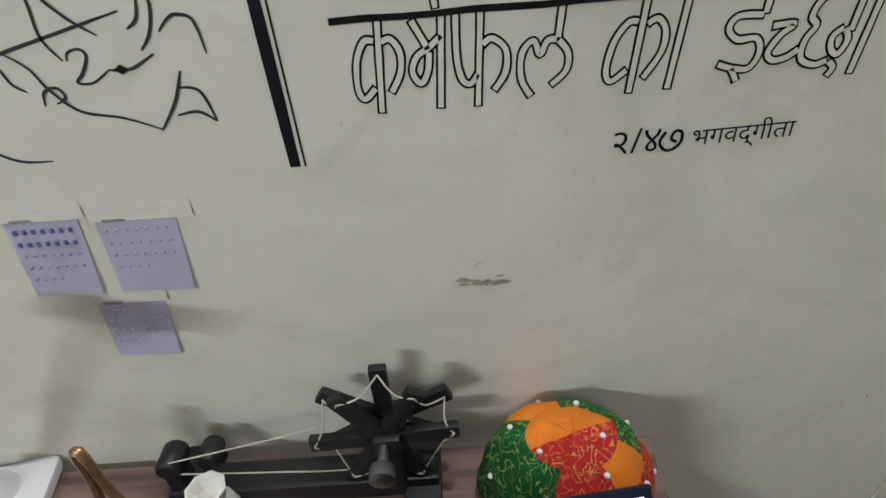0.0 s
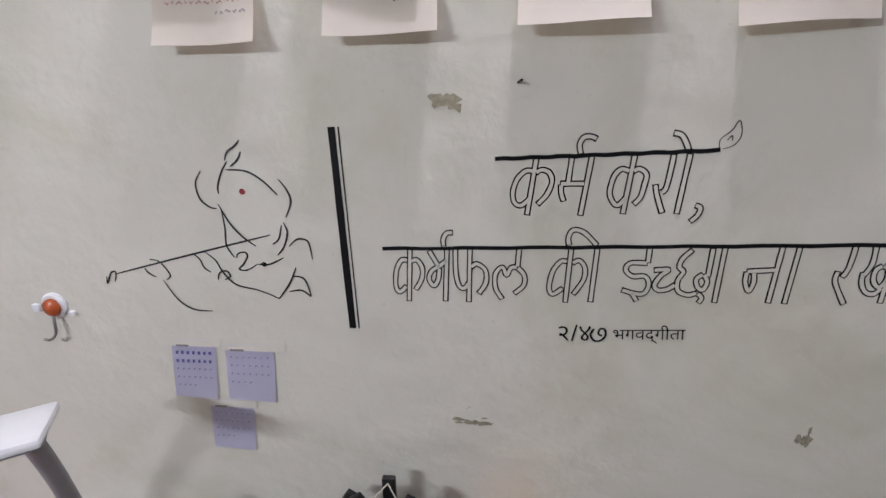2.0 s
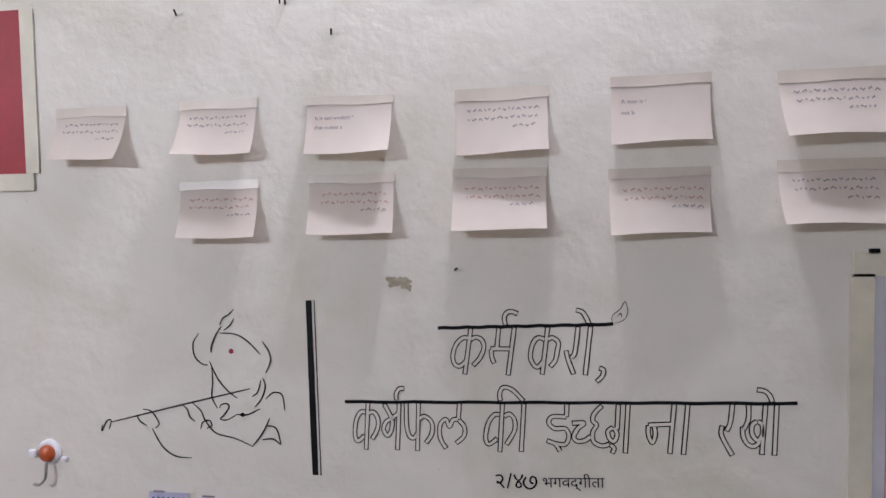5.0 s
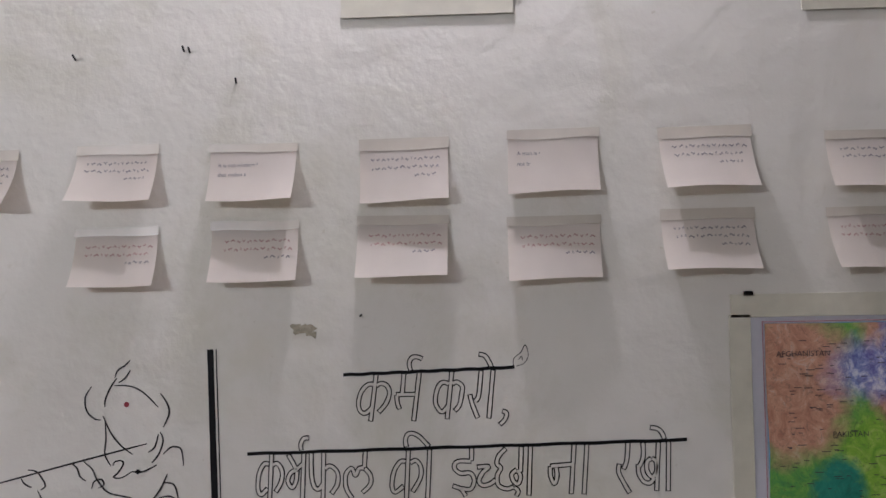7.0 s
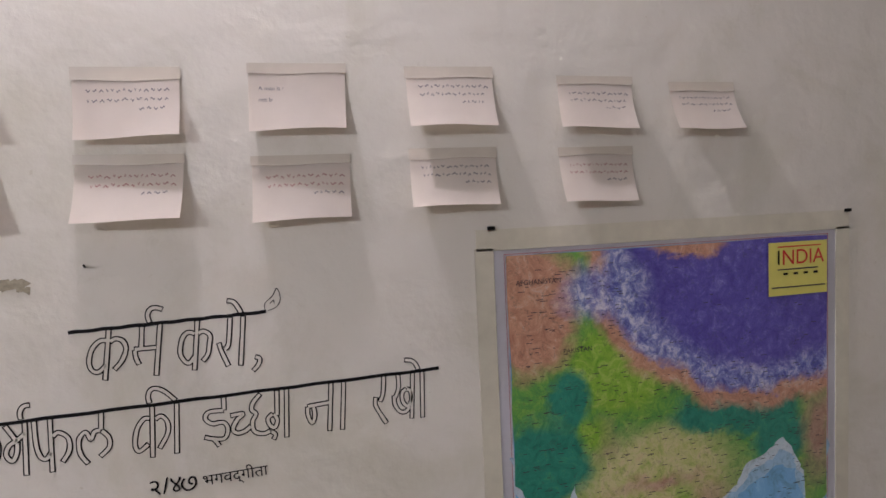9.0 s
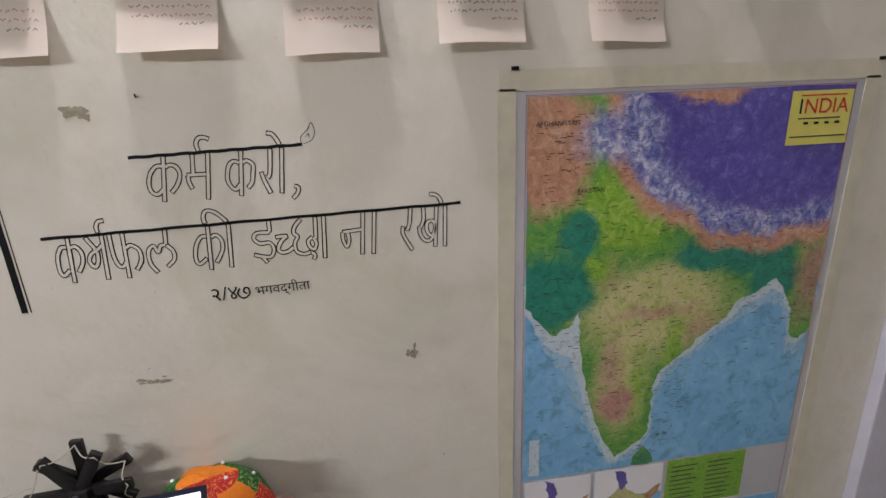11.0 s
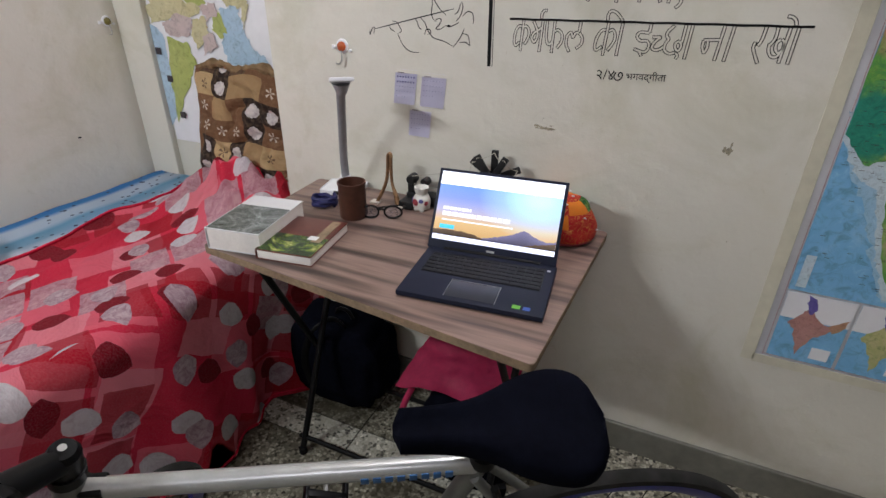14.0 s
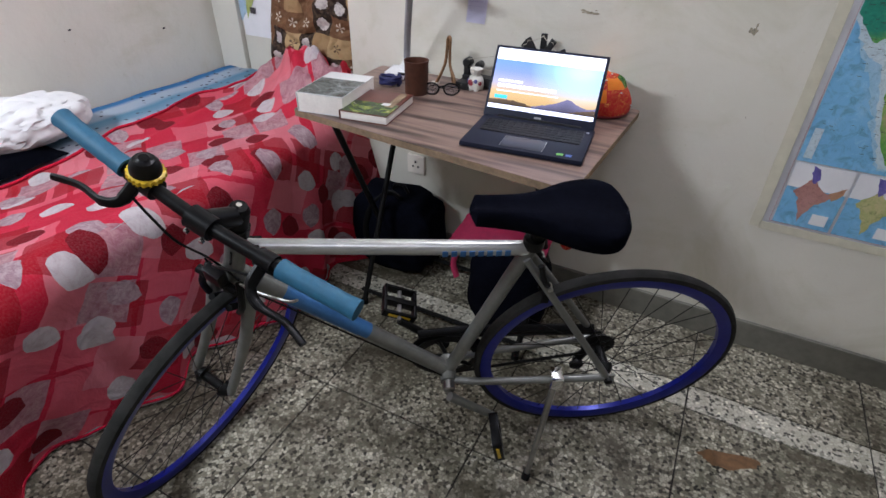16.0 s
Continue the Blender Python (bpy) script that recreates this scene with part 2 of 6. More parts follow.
def bedspread():
    """Red cotton printed with overlapping pink squares and slanting rows of white, grey and crimson petals."""
    n = Nodes("red_printed_cotton")
    uv = n.coords("UV")

    def turned(turn, shift):
        m = n.tree.nodes.new("ShaderNodeMapping")
        m.inputs["Location"].default_value = (shift, shift * 1.7, 0)
        m.inputs["Rotation"].default_value = (0, 0, turn)
        n.link(uv, m.inputs[0])
        return m.outputs[0]

    def lot(v, key):
        return n.math("FRACT", n.math("MULTIPLY", v.outputs["Color"], key))

    def between(x, lo, hi):
        return n.math("MULTIPLY", n.math("GREATER_THAN", x, lo), n.math("LESS_THAN", x, hi))

    weave = n.noise(uv, 48.0, 5, 0.75, 0.8)
    grey = n.ramp(weave, [(0.36, (0.42, 0.25, 0.30)), (0.5, (0.58, 0.42, 0.47)), (0.62, (0.70, 0.57, 0.60))])
    white = n.ramp(weave, [(0.32, (0.66, 0.57, 0.60)), (0.55, (0.82, 0.77, 0.79))])
    crimson = n.ramp(weave, [(0.3, (0.22, 0.003, 0.012)), (0.6, (0.30, 0.006, 0.02))])
    c = n.ramp(n.noise(uv, 2.0, 2), [(0.35, (0.74, 0.020, 0.062)), (0.65, (0.83, 0.034, 0.090))])
    for turn, scale, shift, least, half, hue, amount in ((0.45, 5.6, .1, .42, .46, (0.92, 0.18, 0.25), .85), (0.62, 4.9, .6, .60, .42, (0.93, 0.34, 0.40), .75), (0.52, 6.3, .3, .66, .43, (0.50, 0.006, 0.020), .8), (0.55, 7.2, 1.3, .84, .45, grey, .75)):
        v = n.voronoi(turned(turn, shift), scale, "F1", 0.0)
        v.distance = "CHEBYCHEV"
        soft = n.math("ADD", v.outputs["Distance"], n.math("MULTIPLY", n.math("SUBTRACT", n.noise(uv, 14.0, 2), .5), .12))
        inside = n.math("LESS_THAN", soft, half)
        c = n.mix(n.math("MULTIPLY", n.math("MULTIPLY", inside, n.math("GREATER_THAN", lot(v, 7.3), least)), amount), c, hue)
    for turn, scale, shift, hues in ((0.75, 6.2, .2, ((white, 0, .36), (crimson, .36, .58), (grey, .58, .86))), (1.9, 5.2, .93, ((grey, 0, .30), (white, .42, .62), (crimson, .62, .78)))):
        at = turned(turn, shift)
        v = n.voronoi(at, scale, "F1", 0.28)
        away = n.tree.nodes.new("ShaderNodeVectorMath")
        away.operation = "SUBTRACT"
        n.link(at, away.inputs[0])
        n.link(v.outputs["Position"], away.inputs[1])
        sep = n.tree.nodes.new("ShaderNodeSeparateXYZ")
        n.link(away.outputs[0], sep.inputs[0])
        t = n.math("DIVIDE", sep.outputs[0], .050)
        swell = n.math("MULTIPLY", n.math("SUBTRACT", 1.0, n.math("POWER", n.math("ABSOLUTE", t), 2.6)), n.math("ADD", 1.0, n.math("MULTIPLY", t, 0.28)))
        edge = n.math("ADD", n.math("ABSOLUTE", sep.outputs[1]), n.math("MULTIPLY", n.math("SUBTRACT", n.noise(uv, 34.0, 2), .5), 0.012))
        inside = n.math("LESS_THAN", edge, n.math("MULTIPLY", swell, .036))
        key = lot(v, 5.1)
        for hue, lo, hi in hues:
            c = n.mix(n.math("MULTIPLY", inside, between(key, lo, hi)), c, hue)
    c = n.mix(n.ramp(n.noise(uv, 220.0, 2), [(0.4, (0, 0, 0)), (0.7, (0.10, 0.10, 0.10))]), c, (0.8, 0.5, 0.5))
    n.colour(c)
    n.surface(0.85, 0, 0.2)
    crumple = n.math("ADD", n.noise(uv, 7.0, 4, 0.55, 1.2), n.math("MULTIPLY", n.noise(uv, 260.0, 2), 0.04))
    n.bump(crumple, 0.6, 0.026)
    return n.mat


RED_CLOTH = bedspread()


def striped_sheet():
    """Pale blue and white striped bed sheet with small dark sprigs."""
    n = Nodes("blue_striped_sheet")
    where = n.coords("UV")
    sep = n.tree.nodes.new("ShaderNodeSeparateXYZ")
    n.link(where, sep.inputs[0])
    wobble = n.math("ADD", sep.outputs[0], n.math("MULTIPLY", n.noise(where, 5.0, 2), 0.02))
    c = n.ramp(wobble, [(0.0, (0.05, 0.22, 0.55)), (0.07, (0.08, 0.28, 0.60)), (0.10, (0.60, 0.68, 0.78)), (0.16, (0.56, 0.66, 0.77)), (0.20, (0.20, 0.43, 0.62)), (0.25, (0.30, 0.50, 0.66)), (0.30, (0.64, 0.70, 0.77)), (0.37, (0.66, 0.70, 0.76)), (0.42, (0.33, 0.52, 0.66)), (0.5, (0.66, 0.70, 0.75)), (0.8, (0.66, 0.68, 0.72))], "LINEAR")
    v = n.voronoi(where, 26.0)
    c = n.mix(n.ramp(v.outputs["Distance"], [(0.16, (1, 1, 1)), (0.2, (0, 0, 0))]), c, (0.08, 0.09, 0.16))
    n.colour(c)
    n.surface(0.85, 0, 0.2)
    n.bump(n.noise(where, 150.0, 2), 0.15, 0.001)
    return n.mat


SHEET = striped_sheet()


def patchwork():
    """Printed checks: dark squares with a pale scalloped flower, tan and brown ones with a leaf sprig."""
    n = Nodes("brown_patchwork_cotton")
    uv = n.coords("UV")
    scale = 6.1
    v = n.voronoi(uv, scale, "F1", 0.10)
    v.distance = "CHEBYCHEV"
    key = v.outputs["Color"]
    wear = n.noise(uv, 30.0, 5, 0.7)
    c = n.ramp(key, [(0, (.022, .012, .010)), (.34, (.44, .30, .15)), (.52, (.15, .070, .032)), (.76, (.32, .20, .095)), (.88, (.085, .045, .026))], "CONSTANT")
    away = n.tree.nodes.new("ShaderNodeVectorMath")
    away.operation = "SUBTRACT"
    n.link(uv, away.inputs[0])
    n.link(v.outputs["Position"], away.inputs[1])
    sep = n.tree.nodes.new("ShaderNodeSeparateXYZ")
    n.link(away.outputs[0], sep.inputs[0])
    x, y = sep.outputs[0], sep.outputs[1]
    ray = n.math("SQRT", n.math("ADD", n.math("MULTIPLY", x, x), n.math("MULTIPLY", y, y)))
    turn = n.math("ARCTAN2", y, x)
    lobes = n.math("MULTIPLY", n.math("ABSOLUTE", n.math("SINE", n.math("MULTIPLY", turn, 5.0))), .007)
    flower = n.math("MULTIPLY", n.math("LESS_THAN", n.math("SUBTRACT", ray, lobes), .046), n.math("LESS_THAN", key, .34))
    c = n.mix(flower, c, n.ramp(wear, [(.35, (.36, .30, .30)), (.6, (.66, .61, .60))]))
    blades = n.math("MULTIPLY", n.math("GREATER_THAN", n.math("SINE", n.math("ADD", n.math("MULTIPLY", turn, 5.0), .7)), .35), n.math("LESS_THAN", ray, .040))
    tan_leaf = n.math("MULTIPLY", blades, n.math("MULTIPLY", n.math("GREATER_THAN", key, .34), n.math("LESS_THAN", key, .46)))
    c = n.mix(tan_leaf, c, (.11, .065, .04))
    pale_leaf = n.math("MULTIPLY", blades, n.math("MULTIPLY", n.math("GREATER_THAN", key, .60), n.math("LESS_THAN", key, .76)))
    c = n.mix(pale_leaf, c, (.58, .50, .42))
    c = n.mix(n.ramp(wear, [(.45, (0, 0, 0)), (.7, (.35, .35, .35))]), c, (.30, .20, .11))
    n.colour(c)
    n.surface(0.8, 0, 0.25)
    n.bump(n.math("ADD", n.noise(uv, 9.0, 4, .6, 1.5), n.math("MULTIPLY", n.noise(uv, 300.0, 2), .03)), 0.6, 0.018)
    return n.mat


PILLOW_CLOTH = patchwork()
TAN_COTTON = plain("tan_cotton", (.26, .165, .085), .85, vary=.35, scale=45, bump=.4, spec=.2)


def bandhani(name, c, dots):
    """Tie-dyed cotton: a strong colour with lines of small pale dots."""
    n = Nodes(name)
    where = n.coords()
    v = n.voronoi(where, 260.0, "F1", 0.5)
    band = n.ramp(n.noise(where, 42.0, 1, 0.5, 2.5), [(0.47, (0, 0, 0)), (0.5, (1, 1, 1)), (0.53, (0, 0, 0))])
    mark = n.math("MULTIPLY", n.ramp(v.outputs["Distance"], [(0.45, (0.9, 0.9, 0.9)), (0.75, (.35, .35, .35))]), band)
    n.colour(n.mix(mark, n.ramp(n.noise(where, 18.0), [(0.3, tuple(q * 0.75 for q in c)), (0.7, c)]), dots))
    n.surface(0.75, 0, 0.25)
    n.bump(n.noise(where, 35.0, 3), 0.5, 0.004)
    return n.mat


SAFFRON = bandhani("saffron_cotton", (0.80, 0.24, 0.015), (0.70, 0.15, 0.01))
SCARLET = bandhani("scarlet_tie_dye", (0.52, 0.02, 0.02), (0.75, 0.42, 0.10))
LEAF_GREEN = bandhani("green_tie_dye", (0.012, 0.11, 0.025), (0.40, 0.50, 0.12))

# ---- building helpers ----


def thing(name, label, category, group="", at=None, kind=""):
    ob = new(name)
    ob.empty_display_size = 0.05
    if at is not None:
        ob.matrix_world = at
    return tagged(ob, label, category, group, kind)


def finish(name, bm, material, smooth=True):
    me = bpy.data.meshes.new(name)
    bmesh.ops.recalc_face_normals(bm, faces=bm.faces)
    bm.to_mesh(me)
    bm.free()
    for m in material if isinstance(material, (list, tuple)) else [material]:
        me.materials.append(m)
    if smooth:
        me.shade_smooth()
        me.set_sharp_from_angle(angle=radians(38))
    return me


def part(name, bm, material, parent, label="", smooth=True):
    ob = new(name, finish(name, bm, material, smooth))
    ob.parent = parent
    return tagged(ob, label)


def solo(name, bm, material, label, category, group="", kind="", smooth=True):
    return tagged(new(name, finish(name, bm, material, smooth)), label, category, group, kind)


def add_box(bm, x0, x1, y0, y1, z0, z1, bevel=0.0, m=None, seg=2):
    r = bmesh.ops.create_cube(bm, size=1)
    vs = r["verts"]
    bmesh.ops.transform(bm, matrix=Matrix.Translation(((x0 + x1) / 2, (y0 + y1) / 2, (z0 + z1) / 2)) @ Matrix.Diagonal((x1 - x0, y1 - y0, z1 - z0, 1)), verts=vs)
    if bevel:
        es = list({e for v in vs for e in v.link_edges})
        vs = list({v for f in bmesh.ops.bevel(bm, geom=es, offset=bevel, segments=seg, profile=0.6, affect="EDGES")["faces"] for v in f.verts} | {v for v in vs if v.is_valid})
    if m is not None:
        bmesh.ops.transform(bm, matrix=m, verts=vs)
    return bm


def box(x0, x1, y0, y1, z0, z1, bevel=0.0, m=None):
    return add_box(bmesh.new(), x0, x1, y0, y1, z0, z1, bevel, m)


def smooth_line(pts, n=6, closed=False):
    """A Catmull-Rom curve through pts."""
    ps = [Vector(p) for p in pts]
    out = []
    k = len(ps)
    for i in range(k if closed else k - 1):
        if closed:
            a, b, c, d = ps[i - 1], ps[i], ps[(i + 1) % k], ps[(i + 2) % k]
        else:
            a, b, c, d = ps[max(i - 1, 0)], ps[i], ps[i + 1], ps[min(i + 2, k - 1)]
        for j in range(n):
            t = j / n
            out.append(0.5 * (2 * b + (c - a) * t + (2 * a - 5 * b + 4 * c - d) * t * t + (3 * b - a - 3 * c + d) * t ** 3))
    if not closed:
        out.append(ps[-1])
    return out


def add_tube(bm, pts, radius, sides=10, closed=False, flat=1.0):
    """A round tube along pts; radius is a number or one for each point."""
    ps = [Vector(p) for p in pts]
    k = len(ps)
    rs = radius if isinstance(radius, (list, tuple)) else [radius] * k
    rings = []
    side = None
    for i, p in enumerate(ps):
        a, b = ps[i - 1] if i or closed else p, ps[(i + 1) % k] if i < k - 1 or closed else p
        t = (b - a).normalized()
        if side is None:
            side = t.orthogonal().normalized()
        side = (side - t * side.dot(t)).normalized()
        up = t.cross(side)
        rings.append([bm.verts.new(p + rs[i] * (math.cos(q) * side + flat * math.sin(q) * up)) for q in (2 * math.pi * j / sides for j in range(sides))])
    for i in range(k if closed else k - 1):
        a, b = rings[i], rings[(i + 1) % k]
        for j in range(sides):
            bm.faces.new((a[j], a[(j + 1) % sides], b[(j + 1) % sides], b[j]))
    if not closed:
        bm.faces.new(rings[0][::-1])
        bm.faces.new(rings[-1])
    return bm


def tube(pts, radius, sides=10, closed=False, flat=1.0):
    return add_tube(bmesh.new(), pts, radius, sides, closed, flat)


def add_lathe(bm, profile, sides=32, m=None, cap=True):
    """Turn a profile of (radius, height) round z."""
    rings = []
    for r, z in profile:
        rings.append([bm.verts.new((r * math.cos(a), r * math.sin(a), z)) for a in (2 * math.pi * j / sides for j in range(sides))])
    for a, b in zip(rings, rings[1:]):
        for j in range(sides):
            bm.faces.new((a[j], a[(j + 1) % sides], b[(j + 1) % sides], b[j]))
    if cap and profile[0][0] > 1e-6:
        bm.faces.new(rings[0][::-1])
    if cap and profile[-1][0] > 1e-6:
        bm.faces.new(rings[-1])
    if m is not None:
        bmesh.ops.transform(bm, matrix=m, verts=[v for ring in rings for v in ring])
    return bm


def lathe(profile, sides=32, m=None, cap=True):
    return add_lathe(bmesh.new(), profile, sides, m, cap)


def sheet_mesh(nu, nv, fn, su=1.0, sv=1.0):
    """A grid with UVs, scaled by su and sv, whose points fn(u, v) gives."""
    bm = bmesh.new()
    uv = bm.loops.layers.uv.new("UVMap")
    g = [[bm.verts.new(fn(i / nu, j / nv)) for j in range(nv + 1)] for i in range(nu + 1)]
    for i in range(nu):
        for j in range(nv):
            f = bm.faces.new((g[i][j], g[i + 1][j], g[i + 1][j + 1], g[i][j + 1]))
            for lo, (a, b) in zip(f.loops, ((i, j), (i + 1, j), (i + 1, j + 1), (i, j + 1))):
                lo[uv].uv = (a / nu * su, b / nv * sv)
    return bm


def thicken(bm, t):
    bmesh.ops.solidify(bm, geom=list(bm.faces), thickness=t)
    return bm


def add_ribbon(bm, pts, width, y, taper=False):
    """A flat painted stroke on the north wall: pts are (x, z), y its height off the wall."""
    ps = [Vector((p[0], p[1])) for p in pts]
    k = len(ps)
    left, right = [], []
    for i, p in enumerate(ps):
        t = (ps[min(i + 1, k - 1)] - ps[max(i - 1, 0)]).normalized()
        n = Vector((-t.y, t.x))
        w = width / 2
        if taper:
            w *= 0.35 + 0.65 * math.sin(math.pi * min(max(i / (k - 1), 0.02), 0.98)) ** 0.6
        w *= 1 + 0.12 * noise.noise(Vector((p.x * 90, p.y * 90, 0)))
        left.append(bm.verts.new((p.x + n.x * w, y, p.y + n.y * w)))
        right.append(bm.verts.new((p.x - n.x * w, y, p.y - n.y * w)))
    for i in range(k - 1):
        bm.faces.new((left[i], right[i], right[i + 1], left[i + 1]))
    return bm


def polygon(pts, y, rough=0.0, cuts=3, seed=0):
    """A flat patch on the wall with the outline pts (x, z), its edge made uneven."""
    out = []
    k = len(pts)
    for i in range(k):
        a, b = Vector(pts[i]), Vector(pts[(i + 1) % k])
        for j in range(cuts):
            p = a.lerp(b, j / cuts)
            d = Vector((noise.noise(Vector((p.x * 60, p.y * 60, seed))) + .5 * noise.noise(Vector((p.x * 190, p.y * 190, seed))), noise.noise(Vector((p.x * 60, p.y * 60, seed + 9))) + .5 * noise.noise(Vector((p.x * 190, p.y * 190, seed + 9))))) * rough
            out.append(p + d)
    bm = bmesh.new()
    vs, _, fs, _, _, _ = geometry.delaunay_2d_cdt(out, [], [list(range(len(out)))], 1, 1e-6)
    made = [bm.verts.new((p.x, y, p.y)) for p in vs]
    for f in fs:
        bm.faces.new([made[i] for i in f])
    return bm


def writing(body, size, m, material, parent, align="LEFT"):
    c = bpy.data.curves.new("lettering", "FONT")
    c.body, c.size, c.extrude, c.align_x = body, size, 0.0, align
    ob = new("lettering", c)
    ob.data.materials.append(material)
    ob.parent = parent
    ob.matrix_basis = m
    return ob

# ---- setting ----


def setting(name, bm, material, label):
    return tagged(new(name, finish(name, bm, material, False)), label, "", "", "structure")


X_W, X_E, Y_S, Z_C, X_END, Y_R = -1.65, 2.60, -3.40, 2.90, -0.733, 0.20
setting("wall_north", box(X_END, X_E + 0.1, 0, 0.36, 0, Z_C), WALL, "cream distempered plaster wall with drawings and notes")
setting("wall_recess", box(X_W, X_END, Y_R, 0.36, 0, Z_C), WALL, "cream plaster back of a shallow recess")
setting("wall_pilaster", box(X_W, -1.495, Y_R - 0.028, Y_R, 0, Z_C, 0.006), WALL, "narrow cream plaster pilaster")
setting("wall_west", box(X_W - 0.12, X_W, Y_S - 0.1, 0.36, 0, Z_C), WALL, "cream plaster side wall beside the bed")
# east and south walls are out of view, darkened to weaken bounce light
setting("wall_east", box(X_E, X_E + 0.12, Y_S, 0, 0, Z_C), UNSEEN_DARK_WALL, "unseen plaster wall, darkened to cut bounce light")
setting("wall_south", box(X_W, X_E + 0.1, Y_S - 0.12, Y_S, 0, Z_C), UNSEEN_DARK_WALL, "unseen plaster wall, darkened to cut bounce light")
setting("ceiling", box(X_W - 0.12, X_E + 0.12, Y_S - 0.12, 0.36, Z_C, Z_C + 0.12), CEIL, "white ceiling")
floor = setting("floor", box(X_W - 0.12, X_E + 0.12, Y_S - 0.12, 0.36, -0.14, -0.004), JOINT, "grey terrazzo tile floor with a pale border strip")
setting("baseboard_north", box(X_END + 0.01, X_E, -0.014, 0, 0, 0.105, 0.004), SKIRT, "low dark cement skirting")
setting("baseboard_west", box(X_W, X_W + 0.014, Y_S, Y_R - 0.03, 0, 0.105, 0.004), SKIRT, "low dark cement skirting")
setting("trim_east", box(1.637, 1.76, -0.03, 0, 0.11, 1.12, 0.004), LAVENDER, "lavender-white painted wooden post")

# ---- drawings on the north wall ----
INK_Y, FILL_Y, TOP_Y = -0.0006, -0.0010, -0.0014
U, H1, H2 = 0.0684, 0.076, 0.084

# strokes of each letter: x in letter widths, height from foot (0) to head line (1)
KA_1 = [[(.0, 1.0), (-.15, .05)], [(-.04, .78), (-.19, .78), (-.34, .64), (-.41, .42), (-.37, .26), (-.25, .22), (-.1, .34)], [(-.01, .75), (.1, .8), (.23, .75), (.28, .6), (.19, .39), (.03, .23)]]
MA_1 = [[(.0, .99), (-.15, .02)], [(-.34, .97), (-.39, .55)], [(-.53, .55), (-.09, .55)], [(-.51, .54), (-.5, .39), (-.45, .26)]]
REPH_1 = [[(.0, 1.02), (-.03, 1.17), (.04, 1.28), (.16, 1.29), (.26, 1.25)]]
KA_W_1 = [[(.0, .98), (-.13, .03)], [(-.06, .72), (-.2, .76), (-.32, .65), (-.38, .4), (-.32, .24), (-.22, .18), (-.1, .3)], [(-.01, .72), (.1, .76), (.22, .67), (.2, .51), (.15, .31), (.04, .19)]]
RA_1 = [[(.0, .97), (-.07, .47), (-.15, .37)], [(-.26, .5), (-.22, .33), (-.1, .03)]]
AA_1 = [[(.0, .97), (-.12, .01)]]
O_HOOK_1 = [[(.0, 1.0), (-.06, 1.13), (-.15, 1.25), (-.28, 1.28)]]
COMMA_1 = [[(.0, .15), (.09, .11), (.06, -.01), (-.06, -.12)]]
KA_2 = [[(.0, 1.01), (-.07, .1)], [(-.06, .8), (-.18, .8), (-.29, .63), (-.32, .37), (-.25, .26), (-.1, .37)], [(.0, .78), (.12, .81), (.22, .68), (.2, .49), (.07, .3)]]
MA_NARROW_2 = [[(.0, 1.0), (-.06, .1)], [(-.35, .96), (-.25, .81), (-.16, .67)], [(.0, .81), (-.16, .7), (-.31, .62), (-.37, .48), (-.28, .37), (-.19, .48), (-.16, .67)]]
REPH_2 = [[(.0, 1.03), (-.01, 1.14), (.06, 1.24), (.18, 1.25)]]
PHA_2 = [[(.0, .99), (-.04, .09)], [(-.28, .99), (-.28, .58), (-.22, .37), (-.12, .33), (-.03, .43)], [(.01, .68), (.13, .74), (.29, .63), (.29, .42), (.15, .24)]]
LA_2 = [[(.0, .99), (-.03, .68)], [(-.03, .68), (.1, .55), (.09, .38), (-.09, .24)], [(-.31, .14), (-.44, .33), (-.44, .57), (-.31, .68), (-.23, .55), (-.15, .67), (-.03, .68)]]
KA_W_2 = [[(.0, .99), (-.07, .09)], [(-.06, .77), (-.18, .77), (-.32, .61), (-.38, .35), (-.31, .23), (-.12, .34)], [(.03, .74), (.15, .79), (.26, .68), (.25, .48), (.07, .23)]]
LONG_I_2 = [[(.0, .98), (-.07, .1)], [(-.51, 1.02), (-.53, 1.14), (-.47, 1.25), (-.35, 1.26), (-.2, 1.19), (-.01, 1.02)]]
IH_2 = [[(.0, .98), (-.01, .74)], [(-.01, .74), (-.31, .74), (-.39, .63), (-.26, .53), (-.04, .53), (.04, .4), (-.04, .25), (-.25, .26), (-.44, .31)], [(-.26, .26), (-.2, .19), (-.15, .12)]]
CHA_2 = [[(.0, .63), (.26, .64), (.13, .54), (.04, .39), (.12, .31), (.28, .33), (.41, .41)]]
CHHA_2 = [[(.0, .95), (-.16, .81), (-.2, .68), (-.12, .6), (-.2, .47), (-.18, .3), (.0, .23), (.16, .27)], [(.23, .57), (.12, .49), (.15, .37), (.25, .32), (.31, .45), (.23, .57)], [(.16, .26), (.25, .19), (.2, .1)], [(.34, .98), (.31, .52)]]
AA_2 = [[(.0, .98), (-.06, .1)]]
NA_2 = [[(.0, .99), (-.09, .1)], [(-.53, .6), (-.53, .43), (-.45, .29), (-.39, .43), (-.41, .59)], [(-.54, .6), (-.04, .63)]]
AA_B_2 = [[(.0, .99), (-.09, .09)]]
RA_2 = [[(.0, 1.0), (-.04, .67), (-.12, .51)], [(-.2, .61), (-.22, .46), (-.1, .25), (.01, .09)]]
KHA_2 = [[(.0, 1.01), (-.07, .11)], [(-.34, 1.0), (-.34, .72), (-.44, .53)], [(-.45, .59), (-.44, .42), (-.34, .28), (-.2, .26), (-.1, .36)], [(-.16, .69), (-.26, .62), (-.26, .46), (-.15, .36), (-.06, .47), (-.07, .63), (-.16, .69)]]
